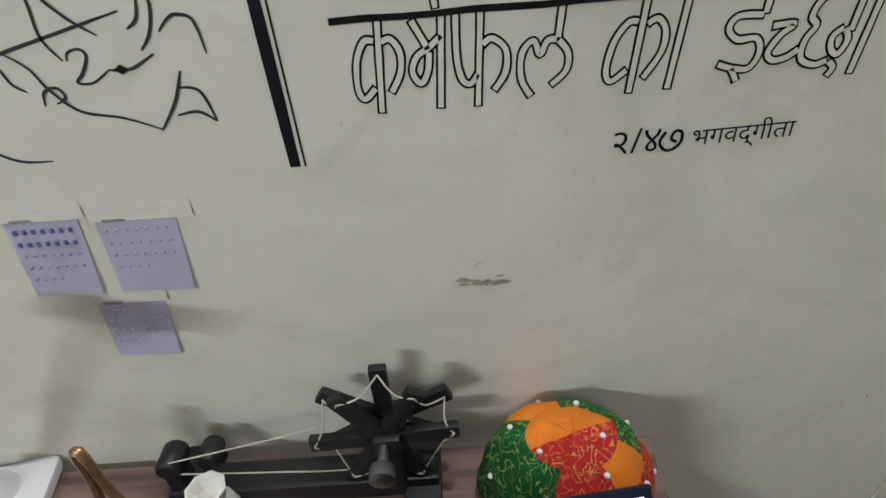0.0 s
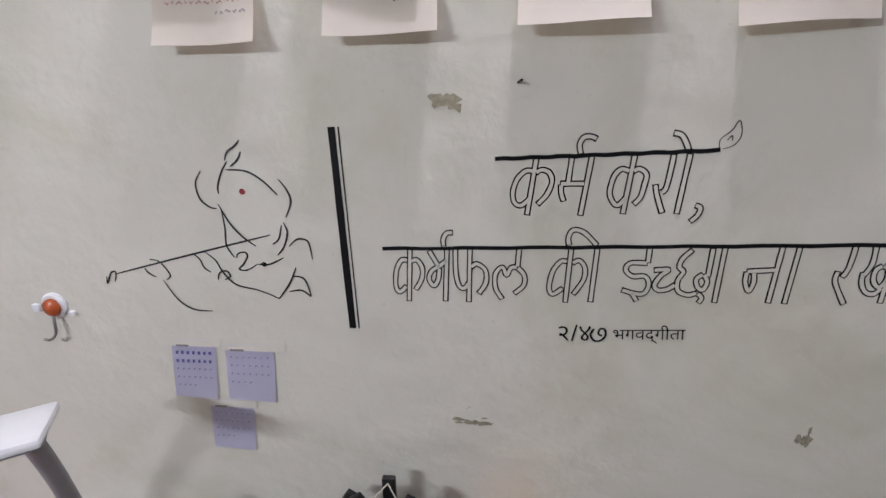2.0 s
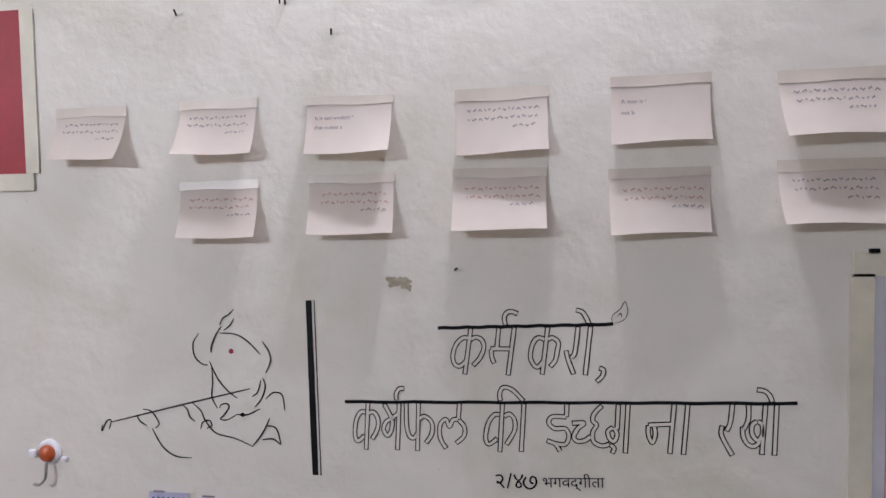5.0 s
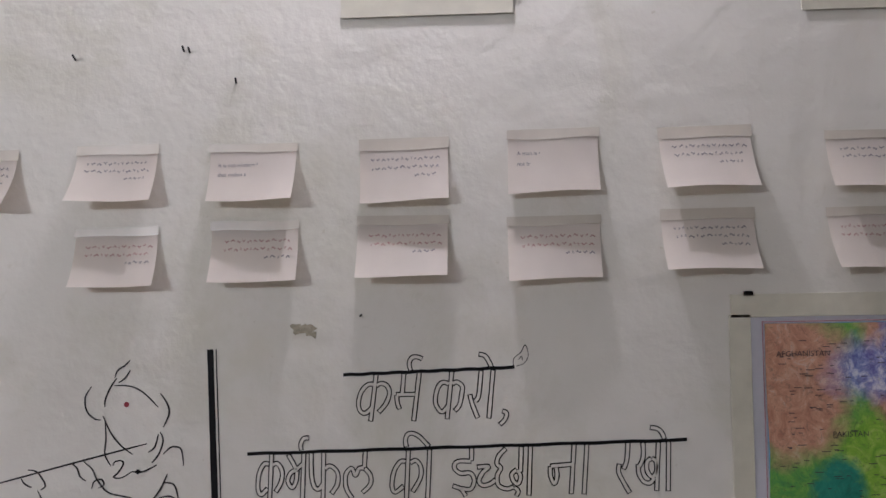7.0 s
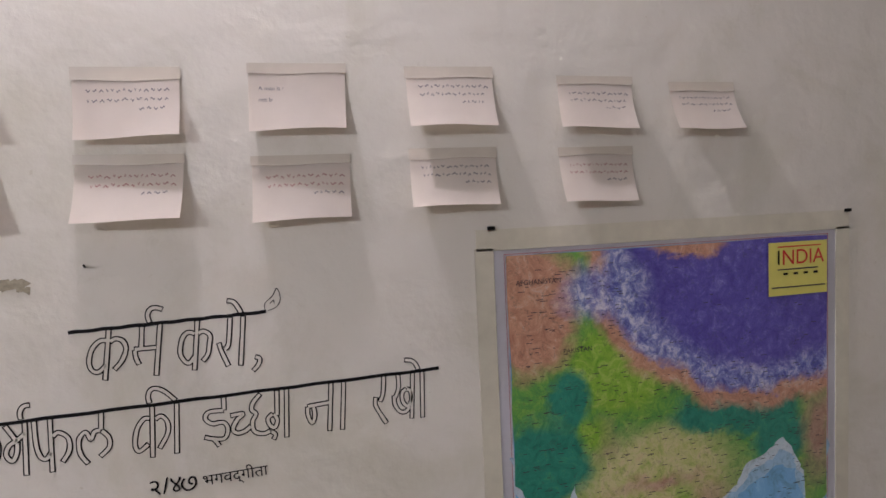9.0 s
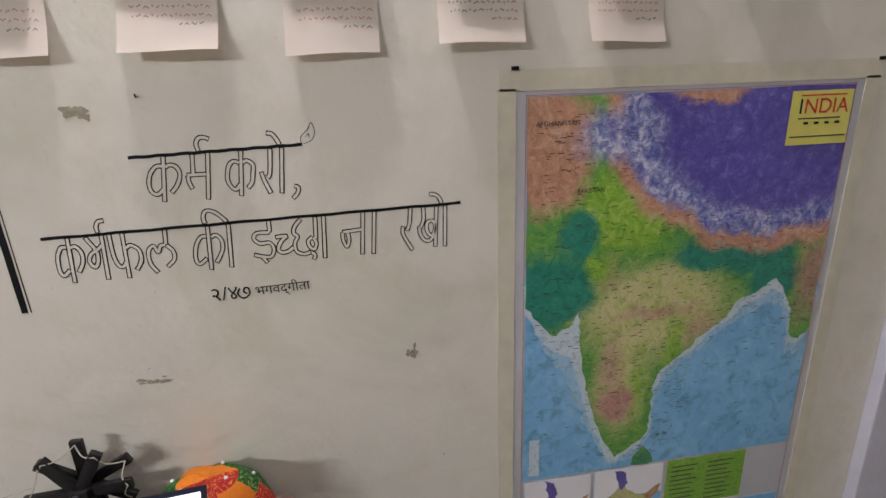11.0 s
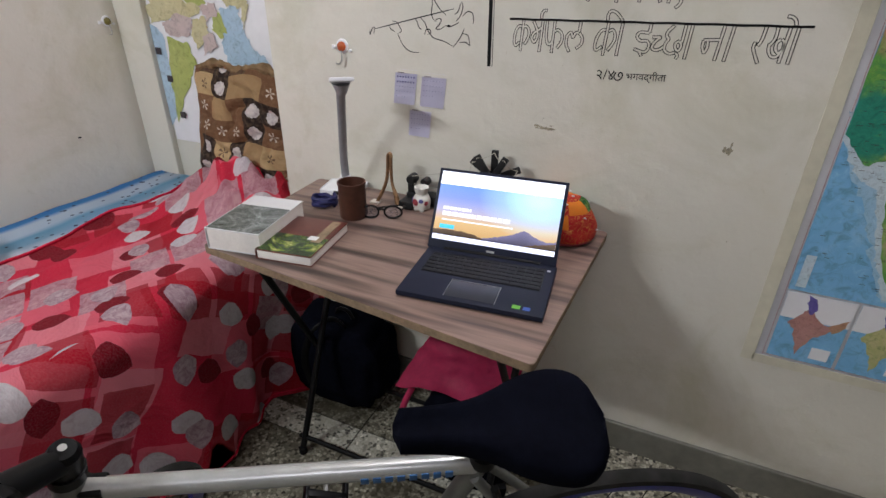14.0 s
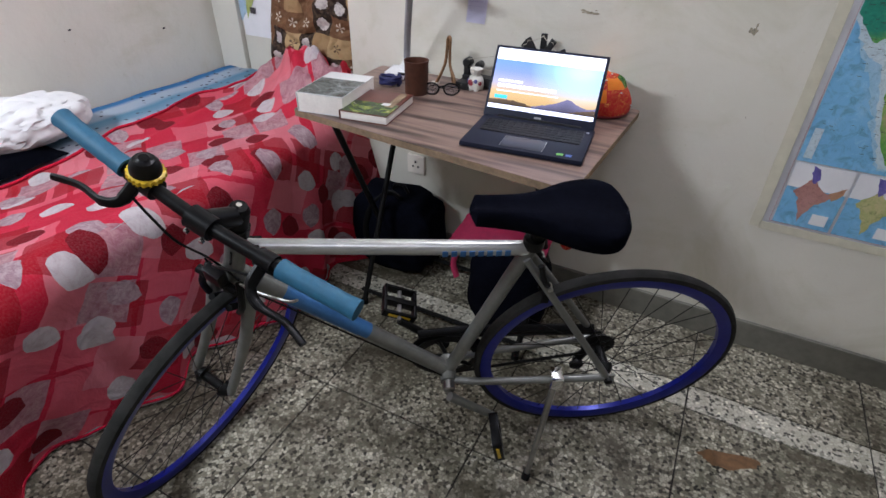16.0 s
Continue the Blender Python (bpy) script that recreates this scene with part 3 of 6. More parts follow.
AA_C_2 = [[(.0, 1.01), (-.04, .1)]]
O_HOOK_2 = [[(.0, 1.02), (-.06, 1.14), (-.16, 1.21), (-.31, 1.23)]]


def trimmed(pts, cut):
    """The line pts with its two ends shortened by cut."""
    a, b = Vector(pts[0]), Vector(pts[1])
    c, d = Vector(pts[-1]), Vector(pts[-2])
    return [a + (b - a).normalized() * cut] + [Vector(p) for p in pts[1:-1]] + [c + (d - c).normalized() * cut]


def outlined_word(name, glyphs, height, head, label):
    """Hollow hand-painted letters hanging from a thick black head line."""
    ob = thing(name, label, "lettering")
    x0, x1, z0, z1 = head
    for x, glyph in glyphs:
        outer, inner = bmesh.new(), bmesh.new()
        slope = z0 + (z1 - z0) * (x - x0) / (x1 - x0)
        for stroke in glyph:
            pts = [(x + px * U, slope - height + py * height) for px, py in stroke]
            line = smooth_line([(p[0], p[1], 0) for p in pts], 6) if len(pts) > 2 else [Vector((*pts[0], 0)).lerp(Vector((*pts[1], 0)), i / 5) for i in range(6)]
            line = [(p.x, p.y) for p in line]
            add_ribbon(outer, line, 0.0080, INK_Y)
            add_ribbon(inner, trimmed(line, 0.0013), 0.0044, FILL_Y)
        letter = part("letter", outer, INK, ob)
        part("letter_fill", inner, WALL, letter)
    bar = bmesh.new()
    add_ribbon(bar, [(x0 + (x1 - x0) * i / 24, z0 + (z1 - z0) * i / 24 + 0.0006 * math.sin(i * 1.9)) for i in range(25)], 0.0052, TOP_Y)
    part("head_line", bar, INK, ob)
    return ob


outlined_word("painted_slogan", [(.2450, KA_1), (.3100, MA_1), (.2970, REPH_1), (.3590, KA_W_1), (.4030, RA_1), (.4210, AA_1), (.4190, O_HOOK_1), (.4330, COMMA_1)], H1, (.195, .453, 1.415, 1.422), "hollow black painted slogan with a head line on plaster")
outlined_word("painted_slogan", [(.0840, KA_2), (.1330, MA_NARROW_2), (.1290, REPH_2), (.1630, PHA_2), (.2260, LA_2), (.2910, KA_W_2), (.3230, LONG_I_2), (.3860, IH_2), (.3930, CHA_2), (.4370, CHHA_2), (.4740, AA_2), (.5390, NA_2), (.5580, AA_B_2), (.6190, RA_2), (.6640, KHA_2), (.6790, AA_C_2), (.6730, O_HOOK_2)], H2, (.047, .706, 1.2985, 1.310), "long line of hollow black painted lettering on plaster")
verse = thing("painted_verse_number", "small black brush lettering naming a verse", "lettering")
for body, x, s in (("\u0968/\u096a", .277, .0335), ("\u092d\u0917\u0935\u0926\u094d\u0917\u0940\u0924\u093e", .349, .0228)):
    o = writing(body, s, Matrix.Translation((x, TOP_Y, 1.171 if x < .3 else 1.175)) @ pose(0, 0, 0, 90, 0, 0) @ pose(0, 0, 0, 0, 0, 2), INK, verse)
bm = bmesh.new()
add_ribbon(bm, [(q.x, q.y) for q in smooth_line([(.325, 1.190, 0), (.321, 1.181, 0), (.326, 1.173, 0), (.334, 1.173, 0), (.340, 1.180, 0), (.339, 1.189, 0), (.333, 1.190, 0), (.331, 1.183, 0), (.336, 1.180, 0)], 5)], .0028, TOP_Y)
part("numeral", bm, INK, verse)
# small flame-shaped feather at the end of the upper line
fl = thing("painted_feather", "small black outline of a feather on plaster", "drawing")
bm = bmesh.new()
for pts in ([(.452, 1.421), (.452, 1.434), (.463, 1.444), (.470, 1.455), (.474, 1.440), (.468, 1.428), (.455, 1.423)], [(.459, 1.433), (.464, 1.438), (.465, 1.432)]):
    add_ribbon(bm, [(p.x, p.y) for p in smooth_line([(a, b, 0) for a, b in pts], 6)], 0.0014, INK_Y, True)
part("outline", bm, THIN_INK, fl)

bars = thing("painted_divider", "tall black painted bar with a thin line beside it", "drawing")
bm = bmesh.new()
add_ribbon(bm, [(-.0075 + i * .0004, 1.457 - i * .0277) for i in range(11)], 0.0098, INK_Y)
part("thick_bar", bm, INK, bars)
bm = bmesh.new()
add_ribbon(bm, [(.0015 + i * .0004, 1.457 - i * .0277) for i in range(11)], 0.0017, INK_Y)
part("thin_bar", bm, INK, bars)

# flowing brush lines left of the divider, kept to plain arcs
drawing = thing("line_drawing", "loose black brush strokes with a long diagonal flute line", "drawing")
STROKES = [
    [(-.349, 1.256), (-.218, 1.289), (-.107, 1.316)],
    [(-.191, 1.404), (-.201, 1.388), (-.199, 1.367), (-.187, 1.355), (-.177, 1.353)],
    [(-.156, 1.405), (-.129, 1.403), (-.108, 1.391), (-.089, 1.371)],
    [(-.085, 1.392), (-.075, 1.377), (-.072, 1.361), (-.081, 1.341)],
    [(-.152, 1.416), (-.162, 1.402), (-.170, 1.384), (-.171, 1.373)],
    [(-.155, 1.417), (-.150, 1.428), (-.139, 1.435), (-.131, 1.443)],
    [(-.131, 1.428), (-.138, 1.417), (-.149, 1.409)],
    [(-.174, 1.359), (-.162, 1.333), (-.147, 1.314), (-.129, 1.300)],
    [(-.171, 1.352), (-.170, 1.325), (-.172, 1.301), (-.163, 1.283)],
    [(-.089, 1.330), (-.095, 1.311), (-.105, 1.303)],
    [(-.086, 1.334), (-.082, 1.320), (-.089, 1.300), (-.100, 1.287)],
    [(-.082, 1.300), (-.072, 1.309), (-.064, 1.311), (-.054, 1.306), (-.051, 1.282)],
    [(-.160, 1.283), (-.157, 1.289), (-.147, 1.291), (-.144, 1.285), (-.152, 1.273), (-.159, 1.266), (-.147, 1.265), (-.131, 1.274)],
    [(-.131, 1.274), (-.113, 1.274), (-.092, 1.284)],
    [(-.193, 1.249), (-.189, 1.260), (-.178, 1.263), (-.174, 1.255), (-.183, 1.250)],
    [(-.207, 1.292), (-.192, 1.279), (-.184, 1.262), (-.167, 1.243), (-.135, 1.235), (-.106, 1.223)],
    [(-.224, 1.288), (-.215, 1.280), (-.211, 1.268), (-.202, 1.261)],
    [(-.292, 1.279), (-.278, 1.276), (-.268, 1.263), (-.265, 1.254), (-.272, 1.248)],
    [(-.302, 1.266), (-.297, 1.258), (-.286, 1.252)],
    [(-.365, 1.252), (-.366, 1.241), (-.357, 1.257), (-.349, 1.259), (-.353, 1.244)],
    [(-.076, 1.270), (-.088, 1.246), (-.107, 1.222)],
    [(-.083, 1.257), (-.066, 1.253), (-.059, 1.228)],
    [(-.090, 1.234), (-.072, 1.236), (-.059, 1.227)],
    [(-.277, 1.248), (-.260, 1.218), (-.238, 1.203), (-.210, 1.201)],
]
for k, pts in enumerate(STROKES):
    bm = bmesh.new()
    add_ribbon(bm, [(p.x, p.y) for p in smooth_line([(a, b, 0) for a, b in pts], 8)], 0.0027 if k else 0.0030, INK_Y - 0.0001 * k % 0.0004, True)
    part("brush_stroke", bm, THIN_INK, drawing)
part("diamond", polygon([(-.127, 1.274), (-.121, 1.278), (-.115, 1.274), (-.121, 1.270)], TOP_Y), INK, drawing)
part("red_dot", polygon([(-.137 + .0042 * math.cos(a), 1.376 + .0042 * math.sin(a)) for a in [i * .7 for i in range(9)]], TOP_Y), RED_INK, drawing)

# scars, nails and stains
for x, z, w, h, s in ((.137, 1.480, .046, .038, 1), (.160, 1.036, .058, .016, 2), (.607, 1.034, .026, .040, 3), (.157, 1.058, .010, .005, 4), (.66, .80, .008, .006, 5), (.80, .617, .010, .010, 6)):
    flakes = bmesh.new()
    rnd = random.Random(s)
    for k in range(9 if w > .02 else 2):
        cx, cz = x + w * rnd.uniform(-.38, .38), z + h * rnd.uniform(-.36, .36)
        fw, fh = w * rnd.uniform(.08, .26), h * rnd.uniform(.10, .28)
        ring = [(cx + fw * math.cos(a) * rnd.uniform(.5, 1.2), cz + fh * math.sin(a) * rnd.uniform(.5, 1.2)) for a in [i * .7 for i in range(9)]]
        flakes.faces.new([flakes.verts.new((px, -.0005 - .00006 * k, pz)) for px, pz in ring])
    solo("plaster_scar", flakes, SCAR, "brown chipped patch of bare plaster", "wall damage", "plaster scars")
for x, z in ((-.210, 1.906), (-.041, 1.914), (-.032, 1.912), (.039, 1.863), (.222, 1.503)):
    bm = tube([(x, 0, z), (x + .004, -.012, z + .003)], .0016, 6)
    solo("nail", bm, DARK_METAL, "small bent dark nail in the wall", "nail", "nails")

# ---- paper notes ----


def note(x, z, w, h, lift, skew, lines, inks, seed, body=None):
    """A small card taped along its top edge, its foot curling off the wall."""
    rnd = random.Random(seed)
    curl = rnd.uniform(-.4, .5)
    ob = thing("note_card", "small cream handwritten card taped to the wall, curling", "note card", "cards taped in two rows", Matrix.Translation((x, 0, z)))
    tilt = rnd.uniform(-.012, .012)

    def surface(u, v, off=0.0):
        # u runs across, v down
        y = -.0016 - lift * (.25 * v + .75 * v * v) * (1 + curl * (u - .5)) - .0025 * math.sin(u * 5 + seed) * v - off
        return Vector(((u - .5) * w + skew * v, y, -v * h + tilt * (u - .5) * w + .0015 * math.sin(u * 4 + seed) * v))
    bm = sheet_mesh(12, 10, surface)
    thicken(bm, .0004)
    part("card", bm, CARD, ob)
    top = rnd.uniform(.12, .17)
    tb = sheet_mesh(10, 3, lambda u, v: surface(-.012 + 1.024 * u, -.03 + v * (top + .03) + .012 * math.sin(u * 7 + seed) * v, .0009))
    part("tape", tb, TAPE, ob, "matt strip of tape")
    k = 0
    for row in range(lines):
        v0 = .3 + row * .14
        u = .12 + .04 * rnd.random()
        end = .9 if row < lines - 1 else .5 + .3 * rnd.random()
        if row == lines - 1 and lines > 2:
            u = .62
            end = .88
        while u < end and body is None:
            wd = rnd.uniform(.015, .06)
            b = sheet_mesh(5, 1, lambda a, c: surface(u + wd * a, v0 + .020 * c + .016 * math.sin(7 * a + u * 30) + .012 * math.sin(u * 51), .0008))
            part("handwriting", b, inks[min(row, len(inks) - 1)], ob)
            u += wd + .025
            k += 1
    if body:
        for i, t in enumerate(body):
            p = surface(.1, .34 + .17 * i, .0009)
            q = surface(.1, .44 + .17 * i, .0009)
            ang = math.degrees(math.atan2(p.y - q.y, p.z - q.z))
            o = writing(t, .0085, Matrix.Translation(p + Vector((0, -.001, -.004))) @ pose(0, 0, 0, 90 - ang, 0, 0), DARK_INK, ob)
    return ob


UPPER = [(-.360, 1.766, .120, .084), (-.144, 1.770, .124, .086), (.065, 1.766, .132, .086), (.294, 1.768, .133, .094), (.519, 1.776, .135, .094), (.744, 1.774, .136, .091), (.988, 1.762, .132, .084), (1.187, 1.754, .125, .080)]
LOWER = [(-.148, 1.643, .127, .086), (.065, 1.648, .132, .088), (.290, 1.651, .136, .088), (.517, 1.645, .138, .091), (.745, 1.651, .137, .087), (.986, 1.648, .131, .087)]
CURLS = (.030, .030, .028, .020, .018, .030, .026, .028)
for i, (x, z, w, h) in enumerate(UPPER):
    body = {2: ("It is not wisdom but authority", "that makes a law"), 4: ("A man is great by deeds,", "not by birth.")}.get(i)
    note(x, z, w, h, CURLS[i], (.001, 0, 0, 0, -.003, 0, -.004, 0)[i], 3, [DARK_INK], 20 + i, body)
for i, (x, z, w, h) in enumerate(LOWER):
    note(x, z, w, h, (.026, .026, .034, .022, .030, .028)[i], (.004, .002, -.002, -.002, -.003, -.003)[i], 3, [[PINK_INK, PINK_INK, DARK_INK], [PINK_INK, PINK_INK, DARK_INK], [PINK_INK, PINK_INK, GREY_INK], [PINK_INK, PINK_INK, DARK_INK], [DARK_INK], [PINK_INK, PINK_INK, DARK_INK]][i], 40 + i)

# lilac calendar sheets
FAINT_TAPE = plain("clear_tape_on_plaster", (.675, .65, .575), .3, vary=.04)
PALE_INK = plain("pale_violet_ink", (.36, .34, .52), .8)
for i, (x, z, w, h, slant) in enumerate(((-.250, 1.153, .070, .098, -.011), (-.163, 1.148, .076, .094, -.008), (-.206, 1.050, .070, .086, -.007))):
    ob = thing("calendar_sheet", "small lilac printed sheet taped flat to the wall", "calendar", "lilac sheets", Matrix.Translation((x, 0, z)))
    bm = sheet_mesh(6, 6, lambda u, v: Vector(((u - .5) * w + slant * v, -.0012 - .0035 * v * v * u, -v * h)))
    part("paper", thicken(bm, .0003), LILAC, ob)
    lo, hi = ((-.053, .042), (-.043, .055), (-.040, .040))[i]
    part("tape", sheet_mesh(4, 1, lambda u, v: Vector((lo + (hi - lo) * u, -.0019 + .0014 * v, -.010 + .019 * v))), FAINT_TAPE, ob)
    rows = 5 if i == 0 else 4
    for r in range(rows):
        for c in range(7):
            if r == rows - 1 and c > 3:
                continue
            d = .0017 if (i == 0 and r < 2) else .0011
            cz = -.02 - r * .014
            cx = (c - 3) * w * .125 - slant * cz / h
            part("printed_mark", box(cx - d * .7, cx + d * .7, -.0042, -.0016 - .003 * ((-cz / h) ** 2) * (.5 + cx / w), cz - d * (1.6 if i == 0 and r < 2 else .7), cz + d), BLUE_INK if i == 0 and r < 2 else PALE_INK, ob)
    part("heading", box(-w * .4, -w * .12, -.0026, -.0016, -.0105, -.0075), GREY_INK, ob)


# ---- posters ----


def map_paint(name, stops, scale, distort=0.6, rough=0.35):
    n = Nodes(name)
    where = n.place((1, 1, 1))
    f = n.noise(where, scale, 10, 0.72, distort)
    c = n.ramp(f, stops)
    relief = n.noise(where, scale * 7, 6, 0.7, 1.2)
    c = n.mix(n.ramp(relief, [(.34, (.55, .55, .55)), (.5, (0, 0, 0))]), c, tuple(v * .45 for v in stops[0][1]))
    c = n.mix(n.ramp(relief, [(.58, (0, 0, 0)), (.75, (.4, .4, .4))]), c, tuple(min(1, v * 1.5) for v in stops[-1][1]))
    n.colour(c)
    n.surface(rough, 0, 0.5)
    n.bump(n.noise(where, 5.0, 3), 0.25, 0.004)
    return n.mat


SEA = map_paint("map_sea_blue", [(.3, (.16, .40, .68)), (.55, (.22, .50, .78)), (.75, (.36, .60, .80))], 4)
SHELF = map_paint("map_shelf_blue", [(.3, (.50, .64, .74)), (.7, (.66, .74, .80))], 14)
SHALLOW = map_paint("map_shallow_blue", [(.3, (.30, .53, .74)), (.7, (.42, .62, .78))], 9)
PLAIN_GREEN = map_paint("map_lowland_green", [(.3, (.05, .22, .13)), (.5, (.12, .33, .10)), (.7, (.30, .44, .12))], 9)
LIGHT_LAND = map_paint("map_upland_yellow", [(.28, (.17, .33, .07)), (.45, (.42, .46, .17)), (.58, (.56, .52, .26)), (.74, (.48, .28, .18))], 11)
VIOLET = map_paint("map_plateau_violet", [(.3, (.10, .08, .34)), (.55, (.15, .12, .42)), (.68, (.24, .21, .50)), (.8, (.58, .58, .72))], 13, 1.5)
OCHRE = map_paint("map_hills_ochre", [(.3, (.35, .17, .10)), (.55, (.50, .28, .17)), (.75, (.52, .42, .34))], 14, 1.0)
BRIGHT_GREEN = map_paint("map_bright_green", [(.3, (.13, .36, .05)), (.6, (.24, .47, .06)), (.8, (.46, .52, .16))], 12)
PINKISH = map_paint("map_hills_pink", [(.3, (.42, .20, .18)), (.6, (.50, .26, .24)), (.8, (.46, .42, .18))], 14)
MAP_PAPER = plain("map_margin_paper", (.84, .835, .87), .35, vary=.04, scale=20)
MAP_INK = plain("map_print_black", (.06, .05, .06), .5)
TITLE_YELLOW = plain("title_yellow", (.72, .68, .16), .4, vary=.05)
FADED_RED = plain("faded_red_print", (.55, .25, .28), .4)
TITLE_RED = plain("title_red", (.62, .03, .03), .4, vary=.05)

poster = thing("wall_map", "laminated physical wall map of India, creased and taped", "map poster")
MX0, MX1, MZ1, MZ0, PZ0 = .824, 1.447, 1.480, .705, .497


def mp(u, v):
    return (MX0 + u * (MX1 - MX0), MZ1 + v * (MZ0 - MZ1))


def crease(x, z):
    return .0009 * math.exp(-((z - .985) / .01) ** 2) + .0007 * math.exp(-((z - 1.23) / .01) ** 2) + .0003 * math.sin(x * 9) * math.sin(z * 7)


def paper_panel(x0, x1, z0, z1, y):
    return sheet_mesh(24, 40, lambda u, v: Vector((x0 + (x1 - x0) * u, y - .0009 - crease(x0 + (x1 - x0) * u, z0 + (z1 - z0) * v), z0 + (z1 - z0) * v)))


part("paper", thicken(paper_panel(.797, 1.474, .487, 1.497, -.0013), .0004), MAP_PAPER, poster)


def layer(name, uv, material, level, rough=.006, cuts=7):
    """A printed area of the map, lying on the ones below it and following the creases."""
    bm = polygon([mp(*p) for p in uv], 0, rough, cuts, level)
    for _ in range(2):
        bmesh.ops.subdivide_edges(bm, edges=[e for e in bm.edges if e.calc_length() > .035], cuts=1)
    for z in (.965, .975, .985, .995, 1.005, 1.21, 1.22, 1.23, 1.24, 1.25):
        bmesh.ops.bisect_plane(bm, geom=bm.verts[:] + bm.edges[:] + bm.faces[:], plane_co=(0, 0, z), plane_no=(0, 0, 1))
    bmesh.ops.triangulate(bm, faces=bm.faces)
    for v in bm.verts:
        v.co.y = -.0032 - .00035 * level - crease(v.co.x, v.co.z)
    return part(name, bm, material, poster)


COAST = [(0, .49), (.03, .52), (.09, .575), (.15, .545), (.17, .51), (.18, .60), (.195, .68), (.225, .79), (.27, .89), (.327, .962), (.38, .935), (.43, .905), (.443, .86), (.44, .765), (.46, .71), (.53, .67), (.61, .61), (.68, .575), (.71, .53), (.78, .51), (.835, .475), (.87, .50), (.915, .57), (.925, .65), (.96, .66), (1, .635)]
layer("sea", [(0, 0), (1, 0), (1, 1), (0, 1)], SEA, 0, 0)
layer("shallow_sea", [(0, .50), (.06, .60), (.12, .66), (.16, .74), (.20, .82), (.25, .91), (.30, .985), (.36, .985), (.42, .955), (.455, .90), (.462, .78), (.49, .725), (.55, .69), (.64, .625), (.70, .60), (.75, .57), (.83, .545), (.88, .56), (.905, .62), (.915, .70), (.97, .70), (1, .66), (1, .45), (0, .43)], SHALLOW, 1, .012, 6)
layer("coastal_shelf", [(0, .50), (.05, .57), (.10, .62), (.15, .64), (.175, .70), (.195, .76), (.22, .825), (.262, .905), (.31, .975), (.36, .968), (.42, .93), (.45, .88), (.45, .77), (.472, .715), (.54, .68), (.622, .616), (.69, .585), (.73, .55), (.80, .53), (.84, .505), (.88, .525), (.908, .59), (.92, .67), (.965, .68), (1, .65), (1, .45), (0, .43)], SHELF, 1.5, .010, 6)
def relief_map():
    """Hypsometric print: lowland greens, plateau yellows, ochre foothills, snow and a violet plateau, shading into one another."""
    n = Nodes("map_relief_print")
    where = n.place()
    sep = n.tree.nodes.new("ShaderNodeSeparateXYZ")
    n.link(where, sep.inputs[0])
    wob = n.math("MULTIPLY", n.math("SUBTRACT", n.noise(where, 10.0, 8, 0.66, 0.6), .5), .15)
    wob2 = n.math("MULTIPLY", n.math("SUBTRACT", n.noise(where, 12.0, 8, 0.66, 0.3), .5), .13)
    u = n.math("ADD", n.math("DIVIDE", n.math("SUBTRACT", sep.outputs[0], MX0), MX1 - MX0), wob)
    v = n.math("ADD", n.math("DIVIDE", n.math("SUBTRACT", MZ1, sep.outputs[2]), MZ1 - MZ0), wob2)

    def reach(cu, cv, ru, rv):
        a = n.math("POWER", n.math("ABSOLUTE", n.math("DIVIDE", n.math("SUBTRACT", u, cu), ru)), 2.0)
        b = n.math("POWER", n.math("ABSOLUTE", n.math("DIVIDE", n.math("SUBTRACT", v, cv), rv)), 2.0)
        return n.math("SQRT", n.math("ADD", a, b))

    def inside(d, soft=.18, top=1.0):
        return n.ramp(d, [(0, (top,) * 3), (max(.02, (1 - soft) / 2), (top,) * 3), (.5 + soft * .1, (0, 0, 0))])

    def area(c, spot, colour, soft=.18, top=1.0):
        return n.mix(inside(n.math("MULTIPLY", reach(*spot), .5), soft, top), c, colour)

    fine = n.noise(where, 34.0, 9, 0.75, 1.4)
    c = n.ramp(fine, [(.32, (.05, .24, .08)), (.5, (.13, .36, .07)), (.68, (.30, .48, .09))])
    yellow = n.ramp(fine, [(.30, (.24, .40, .07)), (.44, (.50, .54, .19)), (.58, (.64, .60, .32)), (.72, (.60, .46, .27))])
    teal = n.ramp(fine, [(.34, (.012, .17, .12)), (.56, (.03, .27, .19)), (.72, (.08, .36, .14))])
    green = n.ramp(fine, [(.32, (.12, .34, .03)), (.52, (.26, .49, .05)), (.70, (.50, .62, .16))])
    ochre = n.ramp(fine, [(.34, (.42, .19, .12)), (.55, (.62, .35, .23)), (.7, (.66, .55, .46))])
    rose = n.ramp(fine, [(.36, (.40, .17, .16)), (.6, (.56, .32, .28))])
    crag = n.noise(where, 46.0, 9, 0.8, 0.5)
    violet = n.ramp(crag, [(.36, (.07, .055, .31)), (.54, (.125, .105, .43)), (.64, (.22, .20, .54)), (.72, (.55, .56, .76))])
    snow = n.ramp(crag, [(.40, (.09, .10, .40)), (.50, (.26, .30, .60)), (.60, (.72, .72, .80))])
    c = area(c, (.42, .53, .30, .14), yellow, .4)
    c = area(c, (.33, .72, .11, .19), yellow, .5)
    c = area(c, (.29, .68, .05, .11), rose, .8, .7)
    c = area(c, (.32, .80, .075, .06), rose, .5, .95)
    c = area(c, (.44, .535, .17, .022), rose, .8, .8)
    c = area(c, (.25, .42, .05, .05), rose, .9, .6)
    c = area(c, (.58, .60, .10, .05), rose, .9, .6)
    c = area(c, (.31, .27, .20, .11), green, .3)
    c = area(c, (.20, .41, .08, .04), green, .5)
    c = area(c, (.50, .62, .04, .10), green, .6, .8)
    c = area(c, (.39, .74, .04, .10), green, .7, .8)
    c = area(c, (.68, .395, .24, .055), teal, .25)
    c = area(c, (.82, .47, .11, .08), teal, .3)
